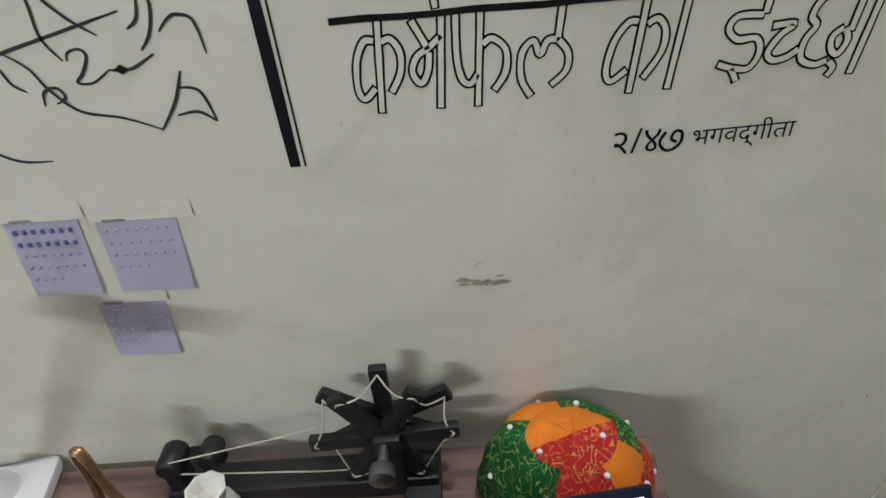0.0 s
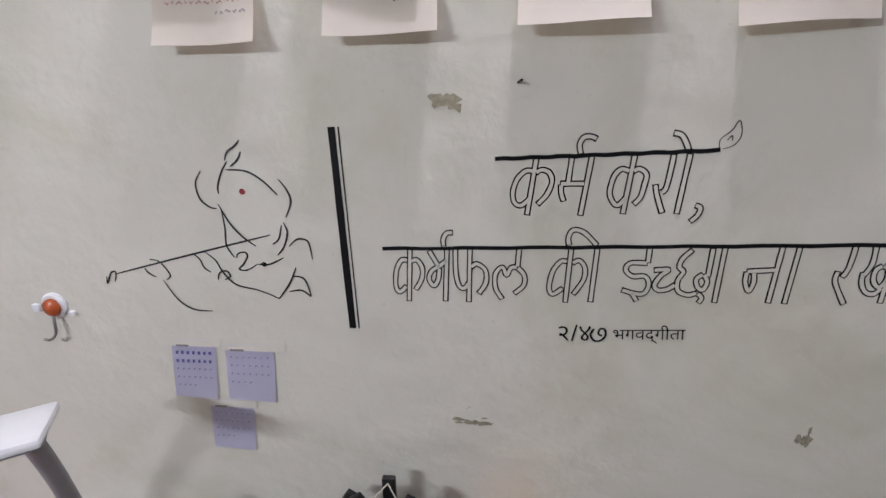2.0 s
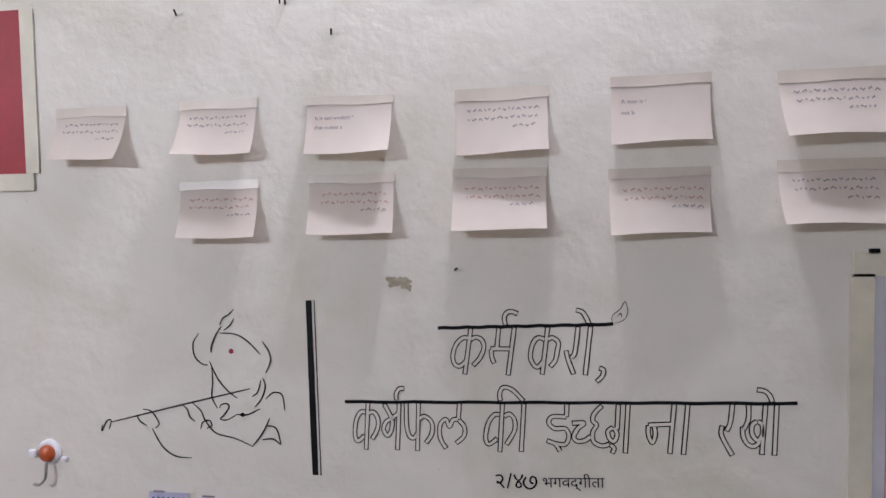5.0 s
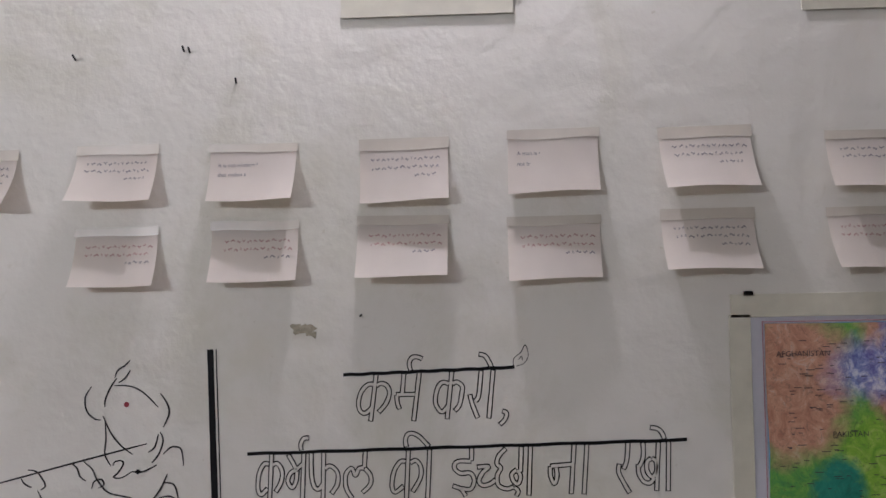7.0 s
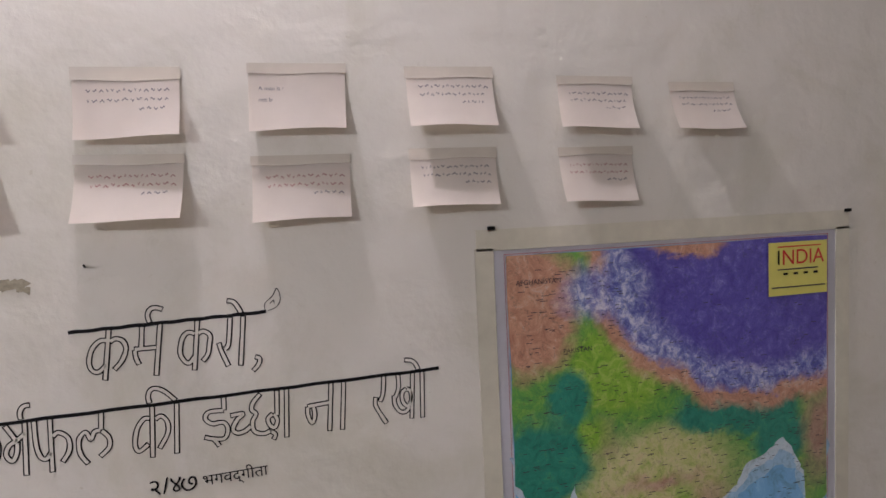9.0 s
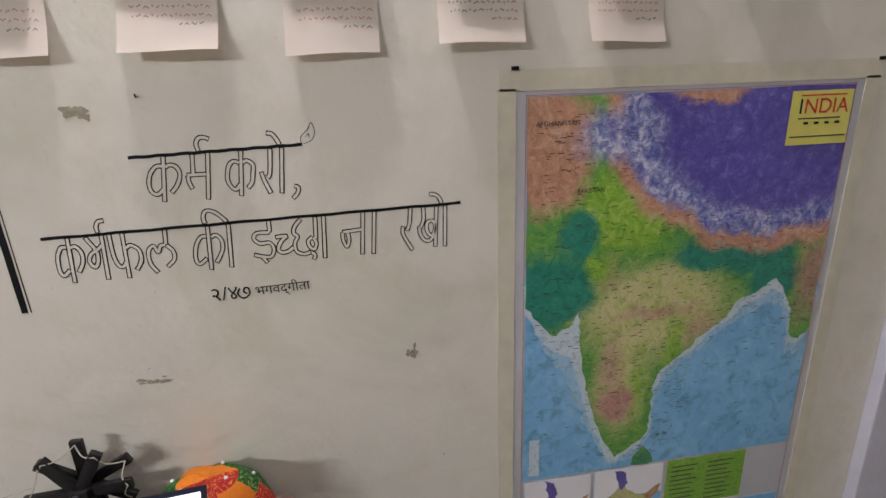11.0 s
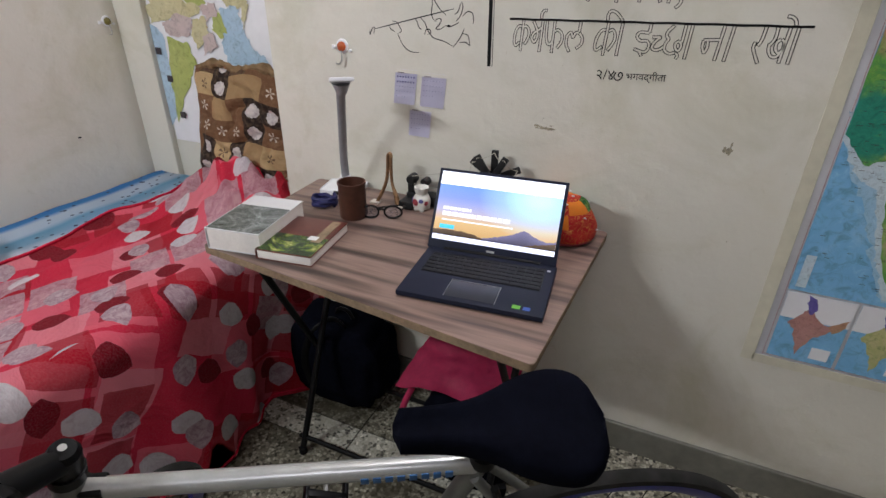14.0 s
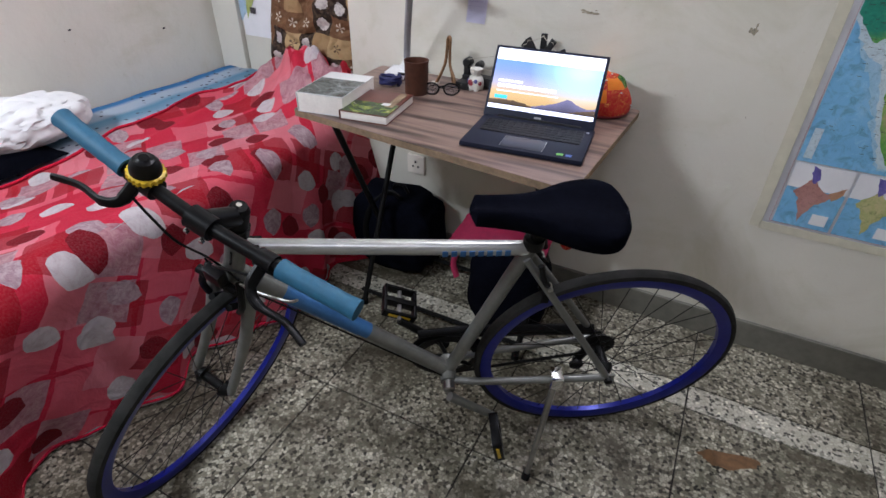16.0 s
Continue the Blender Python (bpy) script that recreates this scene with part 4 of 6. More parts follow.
    c = area(c, (.07, .46, .14, .12), teal, .25)
    c = area(c, (.16, .32, .06, .07), teal, .3)
    c = area(c, (.97, .48, .07, .15), rose, .7, .8)
    edge = n.math("MULTIPLY", reach(.80, .0, .52, .345), .5)
    c = n.mix(n.ramp(edge, [(.50, (1, 1, 1)), (.548, (1, 1, 1)), (.585, (0, 0, 0))]), c, ochre)
    c = area(c, (.05, .12, .16, .16), ochre, .25)
    c = n.mix(n.ramp(edge, [(.49, (1, 1, 1)), (.525, (0, 0, 0))]), c, violet)
    c = n.mix(n.ramp(edge, [(.40, (0, 0, 0)), (.46, (.9, .9, .9)), (.495, (.9, .9, .9)), (.525, (0, 0, 0))]), c, snow)
    c = area(c, (.27, .09, .15, .07), snow, .5, .9)
    c = area(c, (.53, .0, .12, .035), ochre, .3)
    ridge = n.noise(where, 110.0, 5, 0.7, 1.5)
    c = n.mix(n.ramp(ridge, [(.34, (.45, .45, .45)), (.46, (0, 0, 0))]), c, (.06, .07, .06))
    n.colour(c)
    n.surface(.30)
    n.bump(n.noise(where, 7.0, 4), .4, .005)
    return n.mat


layer("land", COAST + [(1, 0), (0, 0)], relief_map(), 3, .0055, 6)
layer("island", [(.395, .97), (.43, .94), (.46, .97), (.47, 1), (.39, 1)], PLAIN_GREEN, 4, .003)
layer("scale_panel", [(.02, .87), (.055, .87), (.055, .985), (.02, .985)], SHELF, 5, 0)
layer("title_panel", [(.79, .01), (.995, .01), (.995, .135), (.79, .135)], TITLE_YELLOW, 11, 0)
at = mp(.815, .062)
writing("I", .038, Matrix.Translation((at[0], -.0085, at[1])) @ pose(0, 0, 0, 90, 0, 0), INK, poster)
writing("NDIA", .038, Matrix.Translation((at[0] + .011, -.0085, at[1])) @ pose(0, 0, 0, 90, 0, 0), TITLE_RED, poster)
at = mp(.02, .062)
writing("AFGHANISTAN", .0115, Matrix.Translation((at[0], -.0085, at[1])) @ pose(0, 0, 0, 90, 0, 0), MAP_INK, poster)
at = mp(.145, .215)
writing("PAKISTAN", .0115, Matrix.Translation((at[0], -.0085, at[1])) @ pose(0, 0, 0, 90, 0, 0), MAP_INK, poster)
rnd = random.Random(5)
labels = bmesh.new()
for _ in range(900):
    u, v = rnd.random() * .96 + .02, rnd.random() * .94 + .02
    if u > .76 and v < .15 or (u > .55 and v > .62 and rnd.random() < .85) or (u < .2 and v > .62 and rnd.random() < .8):
        continue
    if .32 < u and v < .28 and rnd.random() < .75:
        continue
    x, z = mp(u, v)
    w, h = rnd.uniform(.004, .013), .0012
    y = -.0074 - crease(x, z)
    vs = [labels.verts.new(p) for p in ((x, y, z), (x + w, y, z), (x + w, y, z + h), (x, y, z + h))]
    labels.faces.new(vs)
tagged(part("map_print", labels, MAP_INK, poster), kind="stuff")
for k in range(4):
    u = .84 + k * .035
    x, z = mp(u, .087)
    part("title_bar", box(x, x + .009, -.0085, -.0078, z, z + .004), INK, poster)
for r, (a, b) in enumerate(((.82, .97), (.82, .96), (.80, .985))):
    x, z = mp(a, (.022, .075, .117)[r])
    x1, _ = mp(b, 0)
    part("title_bar", box(x, x1, -.0085, -.0078, z, z + .0022), MAP_INK if r else TITLE_RED, poster)
for k, (a, b) in enumerate(((0, 1), (1, 0))):
    part("red_border", box(MX0 - .004, MX1 + .004, -.0034, -.0028, (MZ1 + .002) if k else (PZ0 + .003), (MZ1 + .0032) if k else PZ0 + .004), FADED_RED, poster)
    x = MX1 + .002 if k else MX0 - .004
    part("red_border", box(x, x + .0009, -.0034, -.0028, PZ0, MZ1 + .004), FADED_RED, poster)


def inset(x0, x1, z0, z1, land, tone, sea=True):
    part("inset_panel", box(x0, x1, -.0036, -.0030, z0, z1), SEA if sea else MAP_PAPER, poster)
    part("inset_sky", box(x0, x1, -.0040, -.0037, z0 + (z1 - z0) * .62, z1), MAP_PAPER, poster)
    bm = polygon([(x0 + (x1 - x0) * u, z0 + (z1 - z0) * v) for u, v in land], -.0043, .006, 4, 3)
    part("inset_land", bm, tone, poster)
    part("inset_upland", polygon([(x0 + (x1 - x0) * u, z0 + (z1 - z0) * v) for u, v in ((.3, .98), (.44, .95), (.5, .8), (.4, .72), (.33, .85))], -.0046, .005, 4, 8), VIOLET, poster)
    part("inset_upland", polygon([(x0 + (x1 - x0) * u, z0 + (z1 - z0) * v) for u, v in ((.72, .6), (.98, .74), (.95, .62), (.82, .5))], -.0046, .005, 4, 9), OCHRE, poster)
    part("inset_key", box(x0 + (x1 - x0) * .62, x0 + (x1 - x0) * .9, -.0046, -.0042, z0 + .015, z0 + .05), MAP_PAPER, poster)


SMALL_INDIA = [(.12, .55), (.3, .7), (.42, .86), (.5, .7), (.72, .6), (.95, .62), (.74, .5), (.6, .42), (.48, .25), (.42, .08), (.33, .3), (.24, .46)]
inset(.828, .977, .501, .700, SMALL_INDIA, PINKISH)
inset(.985, 1.145, .501, .700, SMALL_INDIA, LIGHT_LAND)
part("index_table", box(1.155, 1.345, -.0040, -.0030, .575, .700), BRIGHT_GREEN, poster)
for c in range(2):
    for r in range(9):
        x = 1.165 + c * .088
        part("index_line", box(x, x + .05 + .02 * ((r * 7 + c * 3) % 3) / 3, -.0046, -.0040, .583 + r * .0122, .5855 + r * .0122), MAP_INK, poster)
part("index_inset", box(1.33, 1.445, -.0040, -.0030, .515, .565), SEA, poster)
for x0, x1, z0, z1 in ((.775, 1.497, 1.490, 1.524), (.772, .803, .47, 1.494), (1.468, 1.498, .47, 1.494), (.80, 1.49, .466, .492)):
    part("tape", box(x0, x1, -.0039, -.0010, z0, z1), OLD_TAPE, poster, "yellowed strip of tape")
for x, z in ((.80, 1.526), (1.492, 1.524)):
    part("tack", box(x - .006, x + .006, -.008, -.004, z - .003, z + .003), DARK_METAL, poster)

# posters that start above the cards
for name, x0, x1, z0, z1, tone, words in (("red_poster", -.72, -.478, 1.660, 1.93, plain("poster_red", (.34, .02, .03), .35), "dark red poster with a white margin taped to the wall"), ("green_poster", -.72, -.468, 1.990, 2.35, plain("poster_green", (.20, .25, .05), .4), "olive green poster taped to the wall"), ("upper_sheet", .215, .452, 1.978, 2.28, CARD, "plain paper sheet taped high on the wall"), ("upper_sheet", .905, 1.14, 1.968, 2.28, CARD, "plain paper sheet taped high on the wall")):
    ob = thing(name, words, "poster")
    part("sheet", box(x0, x1, -.0022, -.0008, z0, z1), tone, ob)
    part("tape", box(x0 - .012, x1 + .012, -.0036, -.0024, z0 - .022, z0 + .006), OLD_TAPE, ob)
    part("tape", box(x1 - .001, x1 + .022, -.0036, -.0024, z0 + .0065, z1), OLD_TAPE if "poster" in name else TAPE, ob)


# ---- hooks ----
def hook(m, dome, words):
    ob = thing("wall_hook", "white adhesive hook with a plastic dome and a bent wire", "hook", "wall hooks", m)
    part("back_plate", lathe([(0, 0), (.020, 0), (.0205, .003), (.017, .006), (0, .006)], 24, pose(0, 0, .004, 90, 0, 0)), WHITE_PLASTIC, ob)
    part("dome", lathe([(.014, .006), (.0135, .010), (.009, .014), (0, .0155)], 24, pose(0, 0, .003, 90, 0, 0)), dome, ob, words)
    part("wire", tube(smooth_line([(0, -.008, -.004), (.002, -.012, -.02), (.002, -.015, -.036), (-.004, -.02, -.044), (-.014, -.02, -.044)], 5), .0022, 8), STEEL, ob)
    part("lug", box(-.036, -.024, -.006, 0, -.006, .006, .002), WHITE_PLASTIC, ob)
    part("lug", box(.022, .032, -.006, 0, -.012, -.004, .002), WHITE_PLASTIC, ob)
    return ob


hook(Matrix.Translation((-.462, 0, 1.200)), plain("orange_plastic", (.45, .09, .02), .3), "orange plastic dome")
hook(Matrix.Translation((X_W, .128, 1.208)) @ pose(0, 0, 0, 0, 0, 90), plain("olive_plastic", (.16, .13, .02), .35), "olive plastic dome")
for y, z in ((-.115, .805), (-.51, .869)):
    solo("nail", tube([(X_W, y, z), (X_W + .014, y, z + .004)], .003, 6), DARK_METAL, "small bent dark nail in the wall", "nail", "nails")
socket = thing("wall_socket", "small cream wall socket low behind the table", "socket", "", Matrix.Translation((-.445, 0, .395)))
part("plate", box(-.04, .04, -.012, 0, -.04, .04, .004), CARD, socket)
for dx, dz in ((-.012, -.008), (.012, -.008), (0, .012)):
    part("pin_hole", box(dx - .004, dx + .004, -.0135, -.0122, dz - .004, dz + .004), BLACK, socket)

# ---- recess poster ----
old = thing("old_map", "faded pale political map hung in the recess", "map poster")
part("paper", sheet_mesh(12, 16, lambda u, v: Vector((-1.488 + .753 * u, Y_R - .003 - .0012 * math.sin(u * 7) * v * (1 - v), .74 + .96 * v))), MAP_PAPER, old)
PALE_SEA = map_paint("faded_sea_blue", [(.3, (.36, .52, .68)), (.7, (.48, .62, .74))], 5)
PALE_GREEN = map_paint("faded_leaf_green", [(.3, (.36, .42, .10)), (.7, (.48, .52, .18))], 5)
PALE_SAND = map_paint("faded_sand", [(.3, (.56, .50, .26)), (.7, (.60, .56, .36))], 5)
PALE_ROSE = map_paint("faded_rose", [(.3, (.54, .42, .42)), (.7, (.60, .50, .47))], 5)
SEAS = [[(-0.02, 0.49), (0.07, 0.45), (0.08, 0.29), (0.11, 0.15), (-0.01, 0.06), (-0.05, 0.12), (-0.03, 0.32)], [(0.5, 0.48), (0.62, 0.49), (0.67, 0.42), (0.74, 0.39), (0.75, 0.36), (0.5, 0.35), (0.47, 0.43)], [(0.49, 0.55), (0.61, 0.56), (0.62, 0.49), (0.5, 0.48)]]
GREENS = [[(0.13, 0.75), (0.19, 0.68), (0.32, 0.63), (0.41, 0.57), (0.34, 0.54), (0.19, 0.62), (0.14, 0.69)], [(0.1, 0.44), (0.23, 0.42), (0.27, 0.35), (0.19, 0.25), (0.04, 0.08), (0.06, 0.24)], [(0.44, 0.52), (0.49, 0.54), (0.52, 0.47), (0.48, 0.45), (0.43, 0.47)], [(0.6, 0.61), (0.69, 0.68), (0.75, 0.66), (0.73, 0.62), (0.66, 0.59)]]
SANDS = [[(0.01, 0.64), (0.13, 0.67), (0.18, 0.61), (0.12, 0.55), (0.03, 0.56)], [(-0.01, 0.55), (0.18, 0.59), (0.38, 0.56), (0.33, 0.52), (0.13, 0.5), (0.01, 0.49)], [(0.31, 0.51), (0.39, 0.52), (0.4, 0.46), (0.31, 0.4), (0.28, 0.45)], [(0.52, 0.59), (0.66, 0.6), (0.68, 0.57), (0.63, 0.48), (0.63, 0.56), (0.53, 0.57)]]
ROSES = [[(0.09, 0.49), (0.21, 0.53), (0.31, 0.51), (0.26, 0.45), (0.12, 0.44)], [(0.36, 0.56), (0.47, 0.57), (0.48, 0.53), (0.4, 0.51)], [(0.35, 0.45), (0.43, 0.47), (0.44, 0.41), (0.35, 0.38)]]
for k, (tone, uv) in enumerate([(t, p) for t, group in ((PALE_SEA, SEAS), (PALE_GREEN, GREENS), (PALE_SAND, SANDS), (PALE_ROSE, ROSES)) for p in group]):
    bm = polygon([(-1.488 + .753 * u, .74 + .96 * v) for u, v in uv], Y_R - .0046 - .00025 * k, .014, 6, k)
    part("printed_state", bm, tone, old)
for u, v in [(0.08, 0.72), (0.28, 0.72), (-0.01, 0.66), (0.33, 0.67), (0.49, 0.65), (0.02, 0.38), (0.06, 0.27), (0.1, 0.12)]:
    x, z = -1.488 + .753 * u, .74 + .96 * v
    part("printed_picture", box(x - .015, x + .015, Y_R - .0094, Y_R - .0088, z - .014, z + .012), MAP_INK, old)

# ---- bed ----
bed = thing("bed", "single bed with a blue striped sheet, pushed into the corner", "bed")
BX0, BX1, BY0, BY1, BZ = -1.64, -.735, -2.15, .185, .585
part("mattress", box(BX0, BX1, BY0, Y_R - .03, .36, BZ - .006, .035), WHITE_CLOTH, bed)
part("bed_frame", box(BX0 + .01, BX1 - .02, BY0 + .01, Y_R - .04, .24, .36, .008), EDGE_WOOD, bed)
for x in (BX0 + .05, BX1 - .06):
    for y in (BY0 + .06, Y_R - .09):
        part("leg", box(x - .025, x + .025, y - .025, y + .025, 0, .24, .004), EDGE_WOOD, bed)


def sheet_top(u, v):
    x = BX0 + .004 + u * (BX1 - BX0 - .01)
    y = BY0 + .01 + v * (Y_R - .04 - BY0)
    edge = max(0, .035 - min(u * .9, .9)) * .3
    return Vector((x, y, BZ + .002 + .008 * noise.noise(Vector((x * 5, y * 4, 1))) + .004 * noise.noise(Vector((x * 14, y * 11, 2))) - edge))


part("bed_sheet", thicken(sheet_mesh(50, 90, sheet_top, .9, 2.2), .003), SHEET, bed, "blue and white striped cotton sheet")

spread = thing("bedspread", "red printed bedspread rumpled over the bed, hanging to the floor", "bedspread")


def spread_surface(u, v):
    """u runs along the bed from head to foot, v from the inner edge over the side to the floor."""
    y = .10 - 2.20 * u
    n1 = noise.noise(Vector((y * 3.1, v * 2.2, 3)))
    n2 = noise.noise(Vector((y * 9.0, v * 6.0, 7)))
    inner = -1.235 + .07 * math.sin(y * 4.1) + .05 * noise.noise(Vector((y * 5, 0, 5)))
    edge = -.765 + .015 * math.sin(y * 7)
    top = .60
    if v < .52:
        a = v / .52
        x = inner + (edge - inner) * a
        z = BZ + .012 + .014 * math.exp(-(a / .06) ** 2) + .020 * max(0, n1) * (1 - a * .5) + .008 * n2
        z += .022 * math.exp(-((a - .28 - .05 * math.sin(y * 5)) / .05) ** 2) * (.6 + .6 * noise.noise(Vector((y * 3, 1, 9))))
        heap = math.exp(-(((y + .02) / .17) ** 2)) * math.exp(-(((x + .93) / .24) ** 2))
        ridge = 1 + .55 * noise.noise(Vector((x * 9, y * 9, 11))) + .3 * noise.noise(Vector((x * 22, y * 18, 13)))
        z += .175 * heap * ridge + .05 * heap * abs(noise.noise(Vector((x * 14 + y * 6, y * 5, 17))))
        return Vector((x, y, z))
    a = (v - .52) / .48
    r = .075
    bend = min(a / .12, 1)
    if a < .12:
        ang = bend * math.pi / 2
        x, z = edge + r * math.sin(ang), BZ + .012 - r + r * math.cos(ang)
        z += .165 * math.exp(-(((y + .02) / .17) ** 2)) * math.exp(-(((x + .93) / .24) ** 2)) * (1 - bend) + .01 * n2 * (1 - bend)
    else:
        d = (a - .12) / .88
        low = BZ + .012 - r
        z = low - (low - .008) * d
        x = edge + r + .03 * d + d * (.050 * math.sin(y * 11.5 + 1.2 * n1 + 2.5 * d) + .022 * math.sin(y * 27 + 2 * n2)) + .012 * n2 * (1 - d * .5)
        x += .085 * d * math.exp(-((y + .18) / .28) ** 2)
        x = min(x, -.545 if y > -.5 else -.60)
        x -= .10 * d * min(max((-.75 - y) / .5, 0), 1)
    return Vector((x, y, z))


part("cloth", thicken(sheet_mesh(220, 120, spread_surface, 2.2, 1.30), .003), RED_CLOTH, spread)

HEM_CLOTH = plain("crimson_seam_cotton", (.58, .015, .05), .85, vary=.2, scale=60, bump=.3, spec=.1)
part("hem", tube([spread_surface(i / 160, 0) + Vector((0, 0, .003)) for i in range(161)], .0075, 8, False, .7), HEM_CLOTH, spread, "rolled crimson hem")
part("hem", tube([spread_surface(i / 200, .992) + Vector((.001, 0, .003)) for i in range(201)], .0045, 6), HEM_CLOTH, spread, "stitched crimson hem")
pillow = thing("pillow", "brown patchwork pillow propped upright against the recess", "pillow")


def pillow_side(sign):
    def fn(u, v):
        a, b = 2 * u - 1, 2 * v - 1
        puff = max(0.0, (1 - a ** 4) * (1 - b ** 4)) ** .55
        w = .232 * (1 - .05 * b * b) * (1 + .02 * math.sin(b * 9))
        h = .268 * (1 - .05 * a * a)
        fold = 1 - abs(noise.noise(Vector((a * 1.6 + b * .8, b * 3.2, 4)))) * 2.2
        y = sign * (.066 * puff + (.012 * noise.noise(Vector((a * 4, b * 4, sign))) - .020 * max(0, fold) ** 2 + .005 * noise.noise(Vector((a * 11, b * 9, 5)))) * puff)
        p = Vector((a * w + .008 * math.sin(b * 5), y, b * h + .008 * math.sin(a * 6)))
        return pose(-.972, .085, .825, -7, 0, 0) @ p
    return fn


bm = sheet_mesh(60, 70, pillow_side(-1), 1.0, 1.14)
part("front", bm, PILLOW_CLOTH, pillow)
part("back", sheet_mesh(30, 40, pillow_side(1), 1.0, 1.14), PILLOW_CLOTH, pillow)
part("ruffle", tube(smooth_line([pose(-.972, .085, .825, -7, 0, 0) @ Vector((.20 * t, -.01, .262 + .012 * math.sin(t * 14))) for t in (-1, -.7, -.4, -.1, .2, .5, .8)], 4), [.010, .014, .012, .016, .020, .022, .012, .016] * 3 + [.01], 8), TAN_COTTON, pillow)

white_heap = thing("white_pillow", "crumpled white pillow lying on the bed", "pillow")
bm = bmesh.new()
bmesh.ops.create_icosphere(bm, subdivisions=5, radius=1)
for v in bm.verts:
    c = v.co.copy()
    k = 1 + .12 * noise.noise(c * 1.6) + .03 * noise.noise(c * 5) - .10 * max(0, 1 - abs(noise.noise(c * 1.7 + Vector((3, 1, 7)))) * 5) * max(0, c.z + .3) - .05 * max(0, 1 - abs(noise.noise(c * 3.4 + Vector((1, 8, 2)))) * 6)
    v.co = Vector((-1.46 + c.x * .175 * k, -.88 + c.y * .22 * k, .672 + math.copysign(abs(c.z) ** .8, c.z) * .075 * k))
part("pillow_body", bm, WHITE_CLOTH, white_heap)
dark = thing("black_bag", "flat black cloth bag under the white pillow", "bag")
part("bag_body", thicken(sheet_mesh(14, 14, lambda u, v: Vector((-1.46 + .24 * u, -1.16 + .28 * v, .612 + .022 * math.sin(u * 3.1) * math.sin(v * 3.1) + .006 * noise.noise(Vector((u * 5, v * 5, 2)))))), .01), BLACK_CLOTH, dark)

part("zip_band", tube(smooth_line([(-1.45, -1.150, .618), (-1.38, -1.157, .622), (-1.30, -1.157, .622), (-1.23, -1.150, .618)], 5), .005, 6), BLACK, dark)

# ---- table ----
TZ = .776
table = thing("folding_table", "folding table with brown streaked laminate top and black steel legs", "table")
TOP = [(-.562, -.548), (.336, -.646), (.372, -.020), (-.585, -.016)]


def slab(corners, z0, z1, bevel):
    bm = bmesh.new()
    lo = [bm.verts.new((x, y, z0)) for x, y in corners]
    hi = [bm.verts.new((x, y, z1)) for x, y in corners]
    bm.faces.new(lo[::-1])
    bm.faces.new(hi)
    for i in range(4):
        bm.faces.new((lo[i], lo[(i + 1) % 4], hi[(i + 1) % 4], hi[i]))
    up = [e for e in bm.edges if abs(e.verts[0].co.z - e.verts[1].co.z) > (z1 - z0) * .9]
    if bevel:
        bmesh.ops.bevel(bm, geom=up, offset=bevel, segments=4, profile=.5, affect="EDGES")
    return bm


part("board", slab(TOP, TZ - .020, TZ - .0012, .012), EDGE_WOOD, table, "raw chipped board edge")
part("tabletop", slab([(x * .998, y * .998 - .0004) for x, y in TOP], TZ - .0012, TZ, .012), WOOD, table)
for x, lean in ((-.46, -.02), (.20, .02)):
    part("leg", tube([(x, -.50, TZ - .02), (x + lean, -.13, .012)], .0105, 10), DARK_METAL, table)
    part("leg", tube([(x + .02, -.09, TZ - .02), (x + .02 - lean, -.46, .012)], .0105, 10), DARK_METAL, table)
    for y in (-.13, -.46):
        part("foot_cap", lathe([(.013, 0), (.0135, .022), (.011, .024)], 12, Matrix.Translation((x + (lean if y > -.2 else .02 - lean), y, 0))), RUBBER, table)
    part("hinge_plate", box(x - .02, x + .04, -.52, -.06, TZ - .026, TZ - .0205), DARK_METAL, table)
part("stretcher", tube([(-.48, -.16, .07), (.22, -.16, .07)], .008, 8), DARK_METAL, table)
part("stretcher", tube([(-.44, -.44, .05), (.22, -.44, .05)], .008, 8), DARK_METAL, table)

# ---- laptop ----
lap = thing("laptop", "open black laptop with a bright web page on its screen", "laptop", "", Matrix.Translation((.158, -.531, TZ)) @ pose(0, 0, 0, 0, 0, 5.8))
part("base", box(-.161, .161, 0, .219, .002, .0155, .004), plain("dark_slate_metal", (.011, .014, .030), .5, .0, vary=.1, spec=.2), lap)
SLATE = bpy.data.materials["dark_slate_metal"]
part("rubber_foot", box(-.14, .14, .01, .02, 0, .003), RUBBER, lap)
part("key_well", box(-.138, .138, .098, .198, .0150, .0160, .001), BLACK, lap)
KEY = plain("black_keycap", (.004, .0045, .007), .55, spec=.3)
for r in range(6):
    n = (13, 13, 13, 12, 11, 8)[5 - r] if r else 8
    y0 = .1005 + r * .0162
    w = .272 / n
    for k in range(n):
        x0 = -.136 + k * w
        kw = w
        part("key", box(x0 + .0011, x0 + kw - .0011, y0, y0 + (.0140 if r < 5 else .010), .0158, .0172, .0006), KEY, lap)
part("touchpad", box(-.055, .055, .014, .082, .0152, .0160, .0008), plain("satin_slate", (.014, .016, .028), .3, .0), lap)
part("touchpad_rim", box(-.0565, .0565, .082, .0832, .0154, .0163), STEEL, lap)
for x in (-.0565, .0555):
    part("touchpad_rim", box(x, x + .001, .014, .082, .0154, .0163), STEEL, lap)
part("sticker", box(.093, .110, .014, .027, .0153, .0159), plain("green_sticker", (.14, .50, .02), .3), lap, "bright green sticker")
part("sticker", box(.116, .131, .014, .026, .0153, .0159), plain("blue_sticker", (.03, .09, .45), .3), lap, "blue sticker")
part("power_key", box(.141, .149, .186, .194, .0154, .0164, .0008), plain("pale_key", (.5, .5, .55), .3), lap)
